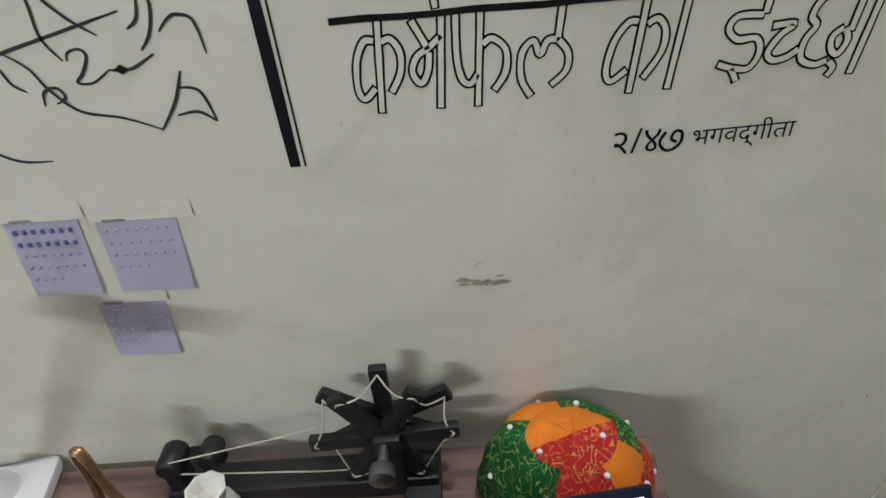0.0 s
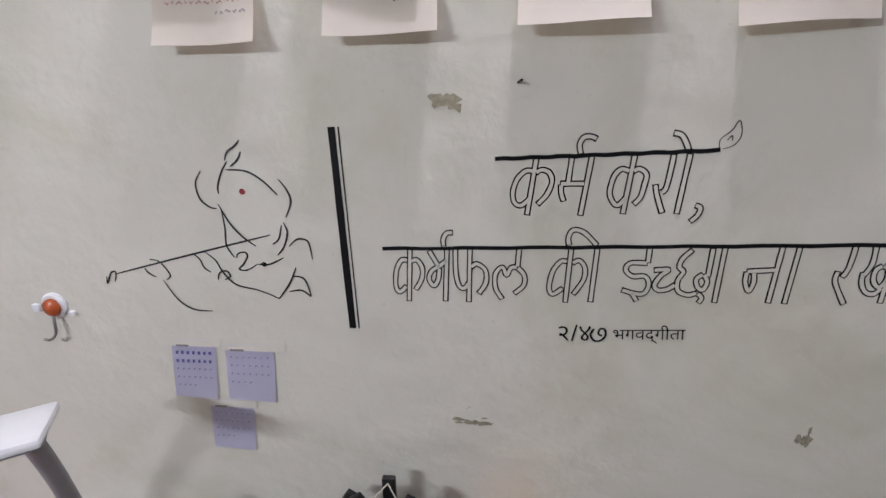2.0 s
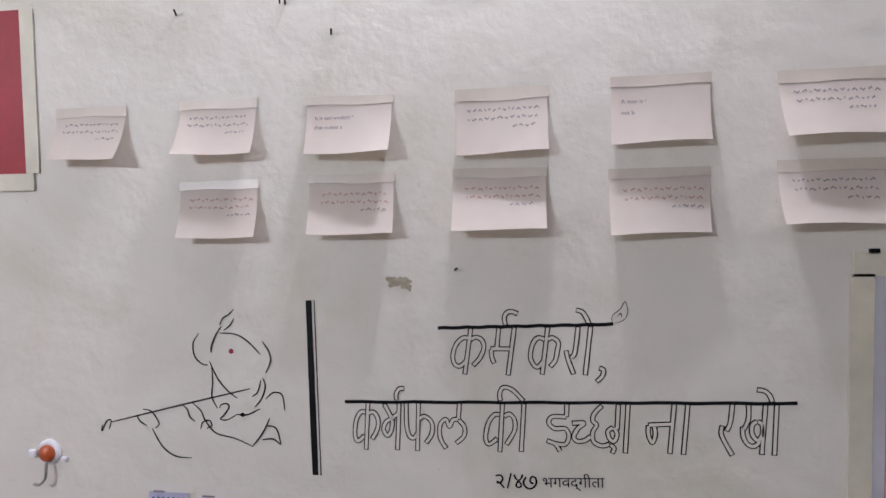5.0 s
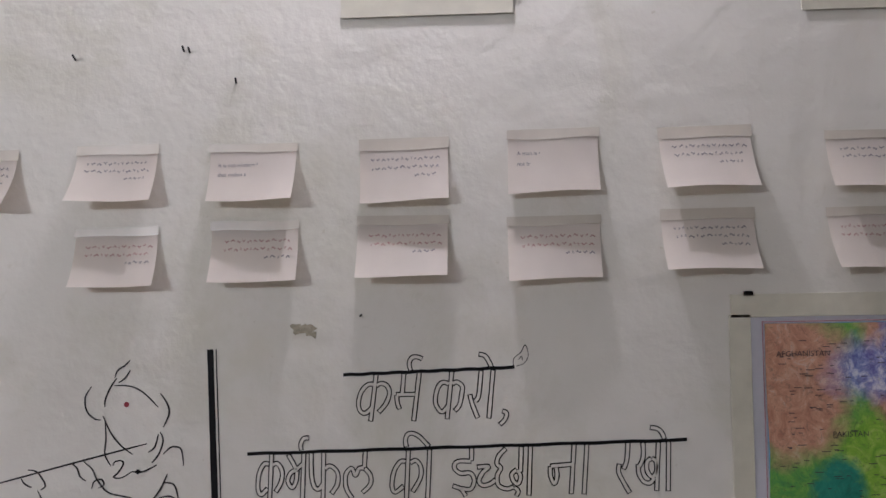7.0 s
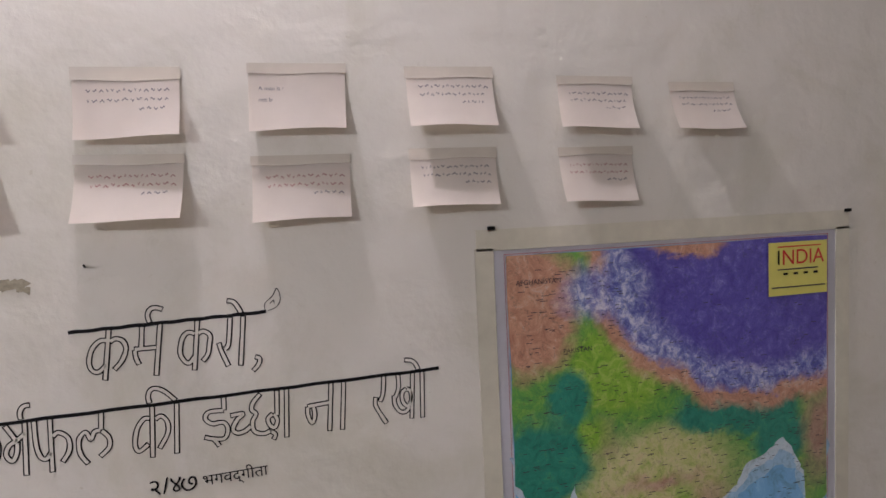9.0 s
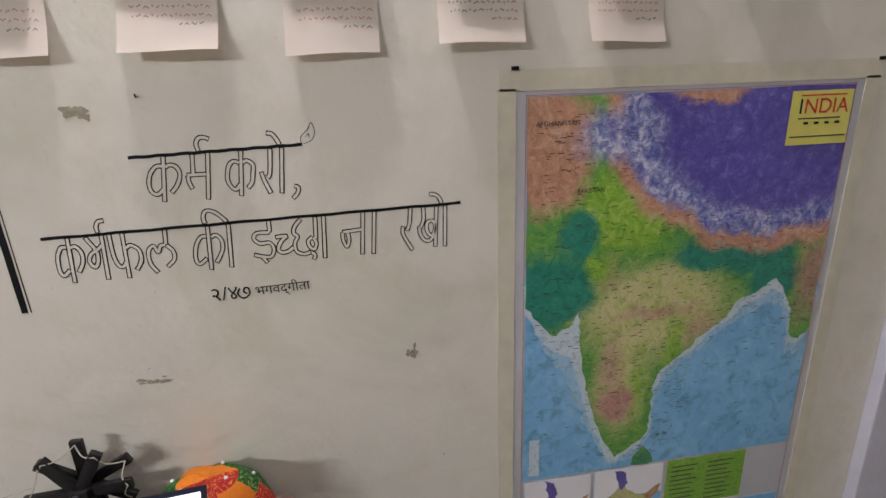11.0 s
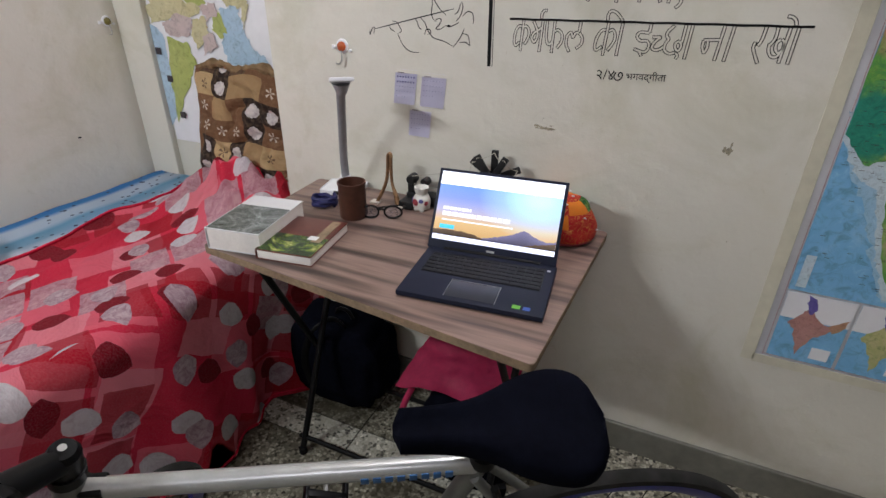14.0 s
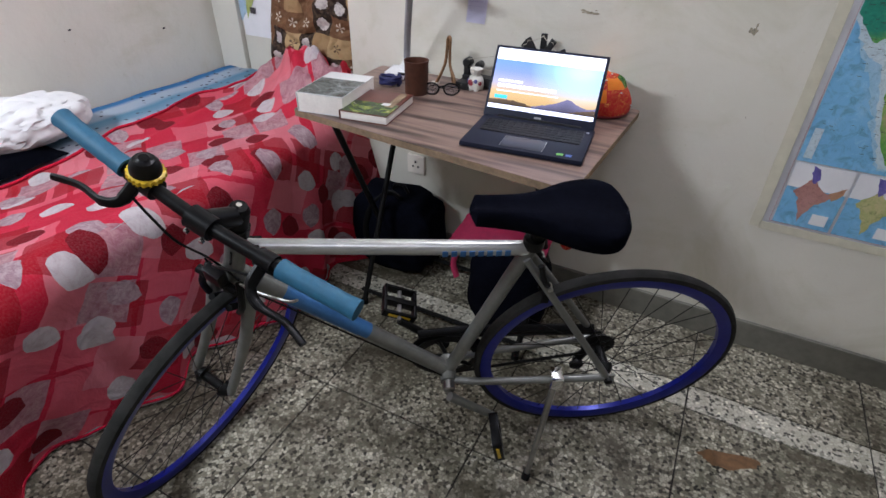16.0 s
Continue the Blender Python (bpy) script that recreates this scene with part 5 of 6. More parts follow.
part("hinge", tube([(-.12, .219, .014), (.12, .219, .014)], .006, 12), BLACK, lap)
LID = pose(-.004, .218, .012, -30.5, 0, 0) @ Matrix.Diagonal((1, 1, .955, 1))
lid = part("lid", box(-.161, .161, 0, .0055, .002, .214, .002, LID), SLATE, lap)


def glow(name, stops, strength, axis=2, mixnoise=None):
    n = Nodes(name)
    where = n.coords("UV")
    sep = n.tree.nodes.new("ShaderNodeSeparateXYZ")
    n.link(where, sep.inputs[0])
    c = n.ramp(sep.outputs[axis], stops) if mixnoise is None else mixnoise(n, sep)
    n.colour((.01, .01, .01))
    n.link(c, n.bsdf.inputs["Emission Color"])
    n.bsdf.inputs["Emission Strength"].default_value = strength
    n.surface(.25)
    return n.mat


def page_sky(n, sep):
    base = n.ramp(sep.outputs[1], [(0.0, (.50, .30, .10)), (.3, (.62, .42, .17)), (.5, (.42, .40, .50)), (.75, (.22, .30, .62)), (1, (.16, .30, .78))])
    d = n.math("ADD", n.math("POWER", n.math("SUBTRACT", sep.outputs[0], .82), 2.0), n.math("POWER", n.math("MULTIPLY", n.math("SUBTRACT", sep.outputs[1], .92), .6), 2.0))
    halo = n.ramp(d, [(0.0, (1, 1, 1)), (.02, (.75, .75, .75)), (.08, (.35, .35, .35)), (.24, (0, 0, 0))])
    return n.mix(halo, base, (.55, .88, 1.0))


SCREEN = 1.7
PAGE = glow("page_photo", None, SCREEN, 1, page_sky)
PAGE_WHITE = glow("page_white", [(0, (.85, .88, 1)), (1, (.95, .97, 1))], SCREEN * 1.15, 1)
PAGE_HILL = glow("page_hills", [(0, (.05, .045, .07)), (1, (.16, .15, .24))], SCREEN, 1)
PAGE_DARK = glow("page_foreground", [(0, (.03, .02, .01)), (1, (.10, .06, .03))], SCREEN, 1)
PAGE_CYAN = glow("page_button", [(0, (.05, .50, .62)), (1, (.08, .60, .70))], SCREEN, 1)
PAGE_TEXT = glow("page_text", [(0, (.9, .9, .9)), (1, (1, 1, 1))], SCREEN, 1)


def panel(x0, x1, z0, z1, off):
    return sheet_mesh(2, 2, lambda u, v: LID @ Vector((x0 + (x1 - x0) * u, -off, z0 + (z1 - z0) * v)))


def hill(pts, off, seed):
    bm = bmesh.new()
    uv = bm.loops.layers.uv.new("UVMap")
    line = smooth_line([(a, b, 0) for a, b in pts], 8)
    for p, q in zip(line, line[1:]):
        j, k = .003 * noise.noise(Vector((p.x * 120, seed, 0))), .003 * noise.noise(Vector((q.x * 120, seed, 0)))
        vs = [bm.verts.new(LID @ Vector((x, -off, z))) for x, z in ((p.x, .0385), (q.x, .0385), (q.x, q.y + k), (p.x, p.y + j))]
        f = bm.faces.new(vs)
        for lo, c in zip(f.loops, ((0, 0), (1, 0), (1, 1), (0, 1))):
            lo[uv].uv = c
    return bm


part("screen", panel(-.153, .153, .026, .206, .0008), PAGE_WHITE, lid, "lit screen showing a mountain photograph")
part("page_photo", panel(-.153, .153, .0385, .172, .0014), PAGE, lid)
part("page_hill", hill([(-.05, .039), (.0, .050), (.045, .064), (.075, .078), (.10, .066), (.13, .058), (.153, .062)], .0019, 1), PAGE_HILL, lid)
part("page_hill", hill([(.07, .039), (.11, .048), (.153, .056)], .0023, 2), PAGE_DARK, lid)
part("page_foreground", hill([(-.153, .052), (-.10, .054), (-.05, .050), (-.02, .039)], .0025, 3), PAGE_DARK, lid)
part("page_button", panel(-.138, -.100, .056, .067, .0029), PAGE_CYAN, lid)
for x0, x1, z0, z1 in ((-.135, -.063, .106, .114), (-.135, .036, .090, .101), (-.135, .045, .078, .0812)):
    if x1 - x0 > .1 and z1 - z0 < .005:
        part("page_text_bar", panel(x0, x1, z0, z1, .0029), PAGE_TEXT, lid)
    else:
        k = x0
        rnd = random.Random(int(z0 * 1000))
        while k < x1:
            w = rnd.uniform(.008, .018)
            part("page_text_bar", panel(k, min(k + w, x1), z0, z1, .0029), PAGE_TEXT, lid)
            k += w + .0025
part("badge", box(-.010, .010, -.0006, 0, .010, .0155, 0, LID), STEEL, lid)

# ---- things on the table ----
lamp = thing("desk_lamp", "white plastic desk lamp with a slanting stem and flat head", "desk lamp")
part("base", box(-.065, .065, -.055, .055, 0, .016, .014, Matrix.Translation((-.450, -.066, TZ)) @ pose(0, 0, 0, 0, 0, 12)), WHITE_PLASTIC, lamp)
part("collar", lathe([(.030, 0), (.026, .012), (.017, .026), (.015, .034)], 20, Matrix.Translation((-.452, -.052, TZ + .015))), WHITE_PLASTIC, lamp)
part("stem", tube(smooth_line([(-.452, -.052, TZ + .03), (-.424, -.094, .90), (-.383, -.147, 1.03), (-.352, -.188, 1.115)], 5), .0125, 12, False, .6), GREY_PLASTIC, lamp, "satin grey stem")
hm = Matrix.Translation((-.349, -.188, 1.122)) @ pose(0, 0, 0, 0, 0, 36) @ pose(0, 0, 0, -11, 0, 0)
part("head", box(-.031, .031, -.105, .020, .018, .029, .0045, hm), WHITE_PLASTIC, lamp)
bm = bmesh.new()
add_tube(bm, [hm @ Vector((0, 0, -.010)), hm @ Vector((0, -.006, .002)), hm @ Vector((0, -.012, .0165))], [.0135, .0185, .025], 14)
part("head_joint", bm, GREY_PLASTIC, lamp)
part("diffuser", box(-.021, .021, -.100, -.02, .0155, .0182, 0, hm), GREY_PLASTIC, lamp)

cup = thing("wooden_cup", "round dark brown wooden pen cup", "cup", "", Matrix.Translation((-.312, -.228, TZ)))
CUP = plain("dark_red_wood", (.085, .030, .016), .45, vary=.25, scale=60)
part("cup_body", lathe([(0, .004), (.036, 0), (.0385, .004), (.0385, .096), (.0400, .100), (.0400, .106), (.0365, .106), (.0355, .10), (.0350, .010), (0, .010)], 36), CUP, cup)

MASK = plain("blue_nylon", (.012, .014, .10), .6, vary=.3, bump=.3)
toy = thing("blue_cable", "coiled dark blue cable with a black and white plug", "cable")
part("coil", tube(smooth_line([(-.43 + .034 * math.cos(a) * (1 + .1 * math.sin(3 * a)), -.205 + .028 * math.sin(a) * (1 + .2 * math.sin(1.7 * a)), TZ + .007 + .0011 * a + .004 * math.sin(2.3 * a) ** 2) for a in [i * .6 for i in range(34)]], 3), .0062, 8), MASK, toy)
part("plug", box(-.018, .018, -.012, .012, 0, .022, .004, Matrix.Translation((-.405, -.165, TZ + .012)) @ pose(0, 0, 0, 0, 8, 30)), BLACK, toy)
part("plug_face", box(-.010, .006, -.0126, -.0118, .004, .018, 0, Matrix.Translation((-.405, -.165, TZ + .012)) @ pose(0, 0, 0, 0, 8, 30)), WHITE_PLASTIC, toy)

glasses = thing("spectacles", "black framed spectacles folded on the table", "spectacles", "", Matrix.Translation((-.232, -.205, TZ)) @ pose(0, 0, 0, 0, 0, 22))
LENS = Nodes("clear_lens")
LENS.colour((.9, .93, 1))
LENS.surface(.03)
LENS.bsdf.inputs["Transmission Weight"].default_value = 1.0
for s in (-1, 1):
    ring = [Vector((s * .033 + .025 * math.cos(a), -.004, .021 + .0185 * math.sin(a) * (1 - .1 * math.cos(a) * s))) for a in [i * 2 * math.pi / 22 for i in range(22)]]
    part("rim", tube(ring, .0028, 8, True), BLACK, glasses)
    lens = bmesh.new()
    lens.faces.new([lens.verts.new(p) for p in ring])
    thicken(lens, .0012)
    part("lens", lens, LENS.mat, glasses).visible_shadow = False
    part("temple", tube(smooth_line([(s * .060, -.002, .030), (s * .058, .03, .028), (-s * .005, .045, .010 + .004 * s), (-s * .045, .040, .006)], 5), .0022, 6), BLACK, glasses)
part("bridge", tube(smooth_line([(-.009, -.004, .026), (0, -.007, .030), (.009, -.004, .026)], 4), .0024, 8), BLACK, glasses)

BRASS = plain("aged_brass", (.42, .25, .13), .35, .7, vary=.35, scale=80)
stand = thing("figure_stand", "slim brass two-legged ornament with pale feet", "ornament", "", Matrix.Translation((-.268, -.105, TZ)))
part("stem", tube(smooth_line([(-.030, -.012, .006), (-.016, 0, .04), (-.004, .004, .075), (.0, .006, .115), (.003, .005, .150), (.012, .002, .158), (.016, 0, .146)], 5), .0052, 8), BRASS, stand)
part("leg", tube(smooth_line([(.042, -.012, .006), (.028, -.002, .035), (.014, .004, .066), (.012, .004, .11), (.014, .002, .146)], 5), [.0075, .0085, .0085, .008, .0075, .007, .006, .0055] + [.005] * 13, 8), BRASS, stand)
for x in (-.036, .046):
    part("foot", box(x - .014, x + .014, -.024, .000, 0, .008, .003), plain("bone_white", (.66, .60, .52), .5) if "bone_white" not in bpy.data.materials else bpy.data.materials["bone_white"], stand)

# spinning wheel
ch = thing("spinning_wheel", "small black wooden spinning wheel model wound with thread", "spinning wheel", "", Matrix.Translation((.045, -.062, TZ)))
EBONY = plain("black_stained_wood", (.010, .010, .010), .5, vary=.4, scale=60)
THREAD = plain("raw_cotton_thread", (.50, .46, .38), .9)
part("base_bar", box(-.262, .055, -.022, .018, .006, .038, .004), EBONY, ch)
for x in (-.245, .035):
    part("cross_foot", box(x - .022, x + .022, -.062, .055, 0, .024, .003), EBONY, ch)
part("post", box(-.260, -.240, -.016, .012, .03, .072, .005), EBONY, ch)
part("spindle_block", lathe([(.012, -.018), (.015, -.014), (.015, .014), (.012, .018)], 18, pose(-.250, 0, .076, 90, 0, 0)), EBONY, ch)
part("spindle_block", lathe([(.011, -.016), (.013, -.012), (.013, .012), (.011, .016)], 18, pose(-.212, .012, .068, 90, 0, 0)), EBONY, ch)
for y in (-.022, .022):
    part("upright", box(-.012, .018, y - .006, y + .006, .03, .122, .003), EBONY, ch)
part("axle", tube([(0, -.050, .112), (0, .034, .112)], .006, 10), STEEL, ch)
part("axle_knob", lathe([(.012, 0), (.014, .004), (.014, .016), (.010, .018)], 16, pose(0, -.050, .112, 90, 0, 0)), plain("grey_metal_cap", (.24, .24, .25), .35, .8), ch)
tips = []
for k in range(12):
    a = math.radians(90 + 30 * k + 4 * math.sin(k * 2.3))
    r = .082
    y = -.014 if k % 2 else .012
    m = Matrix.Translation((0, y, .112)) @ Matrix.Rotation(-a, 4, "Y")
    part("blade", box(.010, r, -.005, .005, -.0095, .0095, .0015, m), EBONY, ch)
    tips.append(m @ Vector((r * .93, -.006, 0)))
for k in range(12):
    a, b = tips[k], tips[(k + 1) % 12]
    mid = a.lerp(b, .5) * 1.0
    mid = Vector((mid.x * .93, mid.y - .006, .112 + (mid.z - .112) * .93))
    part("thread", tube(smooth_line([a, mid, b], 4), .0011, 5), THREAD, ch)
part("drive_thread", tube([(-.250, -.014, .088), (-.12, -.012, .118), (-.07, -.01, .13)], .0010, 5), THREAD, ch)
part("drive_thread", tube([(-.250, -.014, .068), (-.08, -.014, .055), (0, -.012, .05)], .0010, 5), THREAD, ch)
part("ruler", box(-.09, -.02, -.048, -.040, .026, .029), STEEL, ch)

pot = thing("painted_figurine", "small white painted clay ornament with red and blue spots", "ornament", "", Matrix.Translation((-.158, -.098, TZ)))
CLAY = plain("white_glazed_clay", (.72, .70, .64), .3, vary=.05)
part("ornament_body", lathe([(0, .004), (.022, .004), (.027, .014), (.027, .030), (.021, .044), (.008, .052), (0, .053)], 24), CLAY, pot)
part("crown", lathe([(.012, .045), (.020, .056), (.023, .070), (.019, .070), (.012, .058), (0, .056)], 8), CLAY, pot)
for a, z, tone, s in ((-1.9, .028, RED_INK, .011), (-1.2, .034, BLUE_INK, .007), (-.6, .026, RED_INK, .007), (-2.7, .03, BLUE_INK, .009)):
    part("painted_spot", lathe([(0, 0), (s, 0), (s * .8, .0014), (0, .002)], 14, Matrix.Translation((.0262 * math.cos(a), .0262 * math.sin(a), z)) @ Matrix.Rotation(a, 4, "Z") @ Matrix.Rotation(math.pi / 2, 4, "Y")), tone, pot)
for a in (0.4, 1.6, 2.8, 4.0, 5.2):
    part("foot", lathe([(.007, 0), (.008, .004), (.006, .008)], 10, Matrix.Translation((.018 * math.cos(a), .018 * math.sin(a), 0))), CLAY, pot)

# patchwork pouch
pouch = thing("patchwork_pouch", "round patchwork cloth pouch in orange, red and green", "pouch", "", Matrix.Translation((.246, -.090, TZ)))


def pouch_point(a, b):
    """a is the angle round, b the height from rim (0) to crown (1)."""
    r = math.cos(b * math.pi / 2) ** .62
    bump = 1 + .05 * noise.noise(Vector((math.cos(a) * 2, math.sin(a) * 2, b * 3)))
    return Vector((.100 * r * bump * math.cos(a), .084 * r * bump * math.sin(a), .012 + .102 * math.sin(b * math.pi / 2) * bump))


part("pouch_lining", lathe([(0, 0), (.090, 0), (.098, .006), (.098, .016), (.087, .03), (.05, .05)], 40, Matrix.Diagonal((1, .82, 1, 1))), RED_INK, pouch)


def patch_tone(ring, a):
    """Cloth of a patch by its tier and its bearing: 0 faces east, -90 the room."""
    if ring == 0:
        return SCARLET if -75 < a < 60 else LEAF_GREEN
    if ring == 1:
        return SCARLET if -50 < a < 20 else SAFFRON if -90 < a <= -50 or 80 < a < 130 else LEAF_GREEN
    if ring == 2:
        return SCARLET if -135 < a < -60 else SAFFRON if -60 <= a < 15 else LEAF_GREEN if 15 <= a < 75 else SAFFRON if 75 <= a < 150 else LEAF_GREEN
    return SCARLET if -120 < a < 20 else SAFFRON


for ring, (b0, b1) in enumerate(((0, .24), (.24, .50), (.50, .80), (.80, 1.0))):
    for s in range((9, 9, 7, 4)[ring]):
        m = (9, 9, 7, 4)[ring]
        a0, a1 = 2 * math.pi * (s + .4 * ring) / m, 2 * math.pi * (s + 1 + .4 * ring) / m
        mid = (math.degrees((a0 + a1) / 2) + 180) % 360 - 180
        tone = patch_tone(ring, mid)
        bm = sheet_mesh(8, 6, lambda u, v: pouch_point(a0 + (a1 - a0) * u, b0 + (b1 - b0) * v) * (1 + .02 * math.sin(math.pi * u) * math.sin(math.pi * v)))
        part("cloth_patch", bm, tone, pouch)
for k in range(14):
    p = pouch_point(k * 2.4, .12 + .06 * k)
    part("mirror_bead", lathe([(0, 0), (.0035, 0), (.003, .002), (0, .0025)], 8, Matrix.Translation(p * 1.02)), WHITE_PLASTIC, pouch)

# books


def book(name, label, w, d, h, m, cover, patches):
    ob = thing(name, label, "book", "books on the table", m)
    part("page_block", box(-w / 2 + .003, w / 2 - .002, -d / 2 + .002, d / 2 - .002, .002, h - .002, .001), PAGES, ob)
    part("cover", box(-w / 2, w / 2, -d / 2, d / 2, h - .002, h, .0006), cover, ob)
    part("cover", box(-w / 2, w / 2, -d / 2, d / 2, 0, .002, .0006), cover, ob)
    part("spine", box(-w / 2 - .0015, -w / 2 + .001, -d / 2, d / 2, 0, h, .0008), cover, ob)
    for x0, x1, y0, y1, tone, lift in patches:
        part("cover_print", box(x0, x1, y0, y1, h + .0001, h + .0002 + lift), tone, ob)
    return ob


GREY_PHOTO = map_paint("grey_photograph", [(.3, (.03, .035, .03)), (.5, (.12, .13, .12)), (.7, (.34, .36, .36))], 12, 1.5, .25)
FOREST_PHOTO = map_paint("forest_photograph", [(.36, (.008, .02, .006)), (.52, (.03, .07, .012)), (.62, (.22, .26, .05)), (.72, (.62, .56, .22))], 16, 1.2, .25)
MAROON = plain("maroon_cover", (.13, .035, .025), .35, vary=.15)
WHITE_COVER = plain("white_cover", (.70, .70, .70), .3, vary=.03)
book("thick_book", "thick paperback with a white and grey photo cover", .152, .222, .058, Matrix.Translation((-.478, -.432, TZ)) @ pose(0, 0, 0, 0, 0, 9), WHITE_COVER, [(-.074, .074, -.108, .045, GREY_PHOTO, .0003)])
book("thin_book", "thin book with a maroon and forest photo cover", .150, .205, .026, Matrix.Translation((-.330, -.432, TZ)) @ pose(0, 0, 0, 0, 0, 8), MAROON, [(-.073, .073, -.100, -.005, FOREST_PHOTO, .0003), (.035, .060, -.03, .095, EDGE_WOOD, .0006), (.02, .045, -.02, .0, WHITE_COVER, .0009)])

# ---- things under the table ----
pack = thing("school_bag", "black and pink nylon bag slumped under the table", "bag")
bm = bmesh.new()
bmesh.ops.create_icosphere(bm, subdivisions=4, radius=1)
for v in bm.verts:
    c = v.co.copy()
    q = Vector([math.copysign(abs(t) ** .6, t) for t in c])
    k = 1 + .06 * noise.noise(c * 3)
    v.co = Vector((.10 + q.x * .140 * k, -.30 + q.y * .10 * k, .175 + q.z * .172 * k))
part("bag_body", bm, BLACK_CLOTH, pack)


def flap(u, v):
    x = -.075 + .30 * u
    y = -.19 - .20 * v
    z = .378 + .035 * (1 - v) + .03 * math.sin(u * 3.1) - .030 * v * v + .012 * noise.noise(Vector((u * 6, v * 6, 1)))
    return Vector((x - .03 * v * (1 - u), y, z))


part("top_flap", thicken(sheet_mesh(18, 14, flap), .004), PINK_CLOTH, pack, "bright pink flap")
part("strap", tube(smooth_line([(-.06, -.37, .34), (-.075, -.40, .28), (-.06, -.40, .22)], 5), .011, 6, False, .3), PINK_CLOTH, pack)
# black bag whose extra bulk stands in for shade beside the bedspread
shade_lump = thing("black_bag", "dark cloth bag against the wall, enlarged to stand in for shade", "bag")
bm = bmesh.new()
bmesh.ops.create_icosphere(bm, subdivisions=4, radius=1)
for v in bm.verts:
    c = v.co.copy()
    q = Vector([math.copysign(abs(t) ** .55, t) for t in c])
    k = 1 + .10 * noise.noise(c * 3 + Vector((4, 0, 0)))
    v.co = Vector((-.450 + q.x * .185 * k, -.145 + q.y * .120 * k, .172 + q.z * .170 * k))
part("bag_body", bm, BLACK_CLOTH, shade_lump)

part("strap", tube(smooth_line([(-.52, -.262, .10), (-.53, -.272, .20), (-.51, -.25, .30), (-.46, -.19, .345), (-.40, -.20, .335)], 6), .012, 8, False, .35), BLACK, shade_lump, "black webbing strap")
part("handle", tube(smooth_line([(-.47, -.15, .338), (-.455, -.15, .365), (-.42, -.15, .366), (-.40, -.15, .338)], 5), .007, 8), BLACK, shade_lump)

# ---- bicycle ----
D = Vector((-.8627, -.5058, 0)).normalized()
LEFT = Vector((.5058, -.8627, 0)).normalized()
lean = radians(11.8)
UPV = Vector((0, 0, 1)) * math.cos(lean) + LEFT * math.sin(lean)
SIDE = D.cross(UPV)
HUB = Vector((.484, -.655, .3293))
bike_m = Matrix(((D.x, UPV.x, SIDE.x, HUB.x), (D.y, UPV.y, SIDE.y, HUB.y), (D.z, UPV.z, SIDE.z, HUB.z), (0, 0, 0, 1)))
bike = thing("bicycle", "silver city bicycle with blue rims and grips, leaning on its stand", "bicycle", "", bike_m)
SILVER = plain("silver_frame_paint", (.50, .51, .50), .28, .55, vary=.1, scale=30)
GREY_FRAME = plain("grey_frame_paint", (.20, .205, .19), .36, .35, vary=.18, scale=25)
BLUE_FRAME = plain("blue_frame_paint", (.05, .17, .42), .35, .2, vary=.15)
DUSTY_TYRE = plain("dusty_tyre_rubber", (.030, .030, .028), .8, vary=.35, scale=25, spec=.1)
RIM_BLUE = plain("deep_blue_rim", (.010, .018, .27), .3, .3, vary=.15)
GRIP = plain("teal_blue_grip", (.018, .115, .21), .6, vary=.12, scale=80, bump=.3)
YELLOW = plain("yellow_plastic", (.75, .50, .01), .35)
STEER = radians(60)
CAP = Vector((.807, .525, 0))
AX = Vector((-.292, .956, 0)).normalized()
SM = Matrix.Translation(CAP) @ Matrix.Rotation(STEER, 4, AX) @ Matrix.Translation(-CAP)


def axis_at(y):
    return Vector((CAP.x + (CAP.y - y) * .305, y, 0))


def wheel(m):
    r = .3364
    w = part("wheel", lathe([(r - .045, -.007), (r - .030, -.0125), (r - .016, -.0125), (r - .016, .0125), (r - .030, .0125), (r - .045, .007), (r - .045, -.007)], 72, None, False), RIM_BLUE, bike, "wheel with a deep blue rim")
    w.matrix_basis = m
    part("tyre", lathe([(r - .019, -.011), (r - .012, -.0155), (r - .004, -.0120), (r, 0), (r - .004, .0120), (r - .012, .0155), (r - .019, .011)], 72, None, False), DUSTY_TYRE, w)
    part("hub", lathe([(.008, -.055), (.022, -.034), (.022, -.030), (.012, -.026), (.012, .026), (.022, .030), (.022, .034), (.008, .055)], 20), DARK_METAL, w)
    me = None
    for k in range(28):
        a = 2 * math.pi * k / 28
        s = 1 if k % 2 else -1
        lead = .55 * (1 if k % 4 < 2 else -1)
        if me is None:
            sp = part("spoke", tube([(.020, 0, .03), (r - .043, 0, 0)], .0011, 5), DARK_METAL, w)
            me = sp.data
        else:
            sp = new("spoke", me)
            sp.parent = w
        p = Vector((.020 * math.cos(a + lead), .020 * math.sin(a + lead), .03 * s))
        q = Vector(((r - .043) * math.cos(a), (r - .043) * math.sin(a), 0))
        d = (q - p).normalized()
        z = Vector((0, 0, 1))
        src = (Vector((r - .043, 0, 0)) - Vector((.020, 0, .03))).normalized()
        sp.matrix_basis = Matrix.Translation(p) @ src.rotation_difference(d).to_matrix().to_4x4() @ Matrix.Diagonal((*[(q - p).length / .2735] * 3, 1)) @ Matrix.Translation((-.020, 0, -.03))
    return w


wheel(Matrix.Identity(4))
front_axle = Vector((1.012, -.005, 0))
wheel(SM @ Matrix.Translation(front_axle))

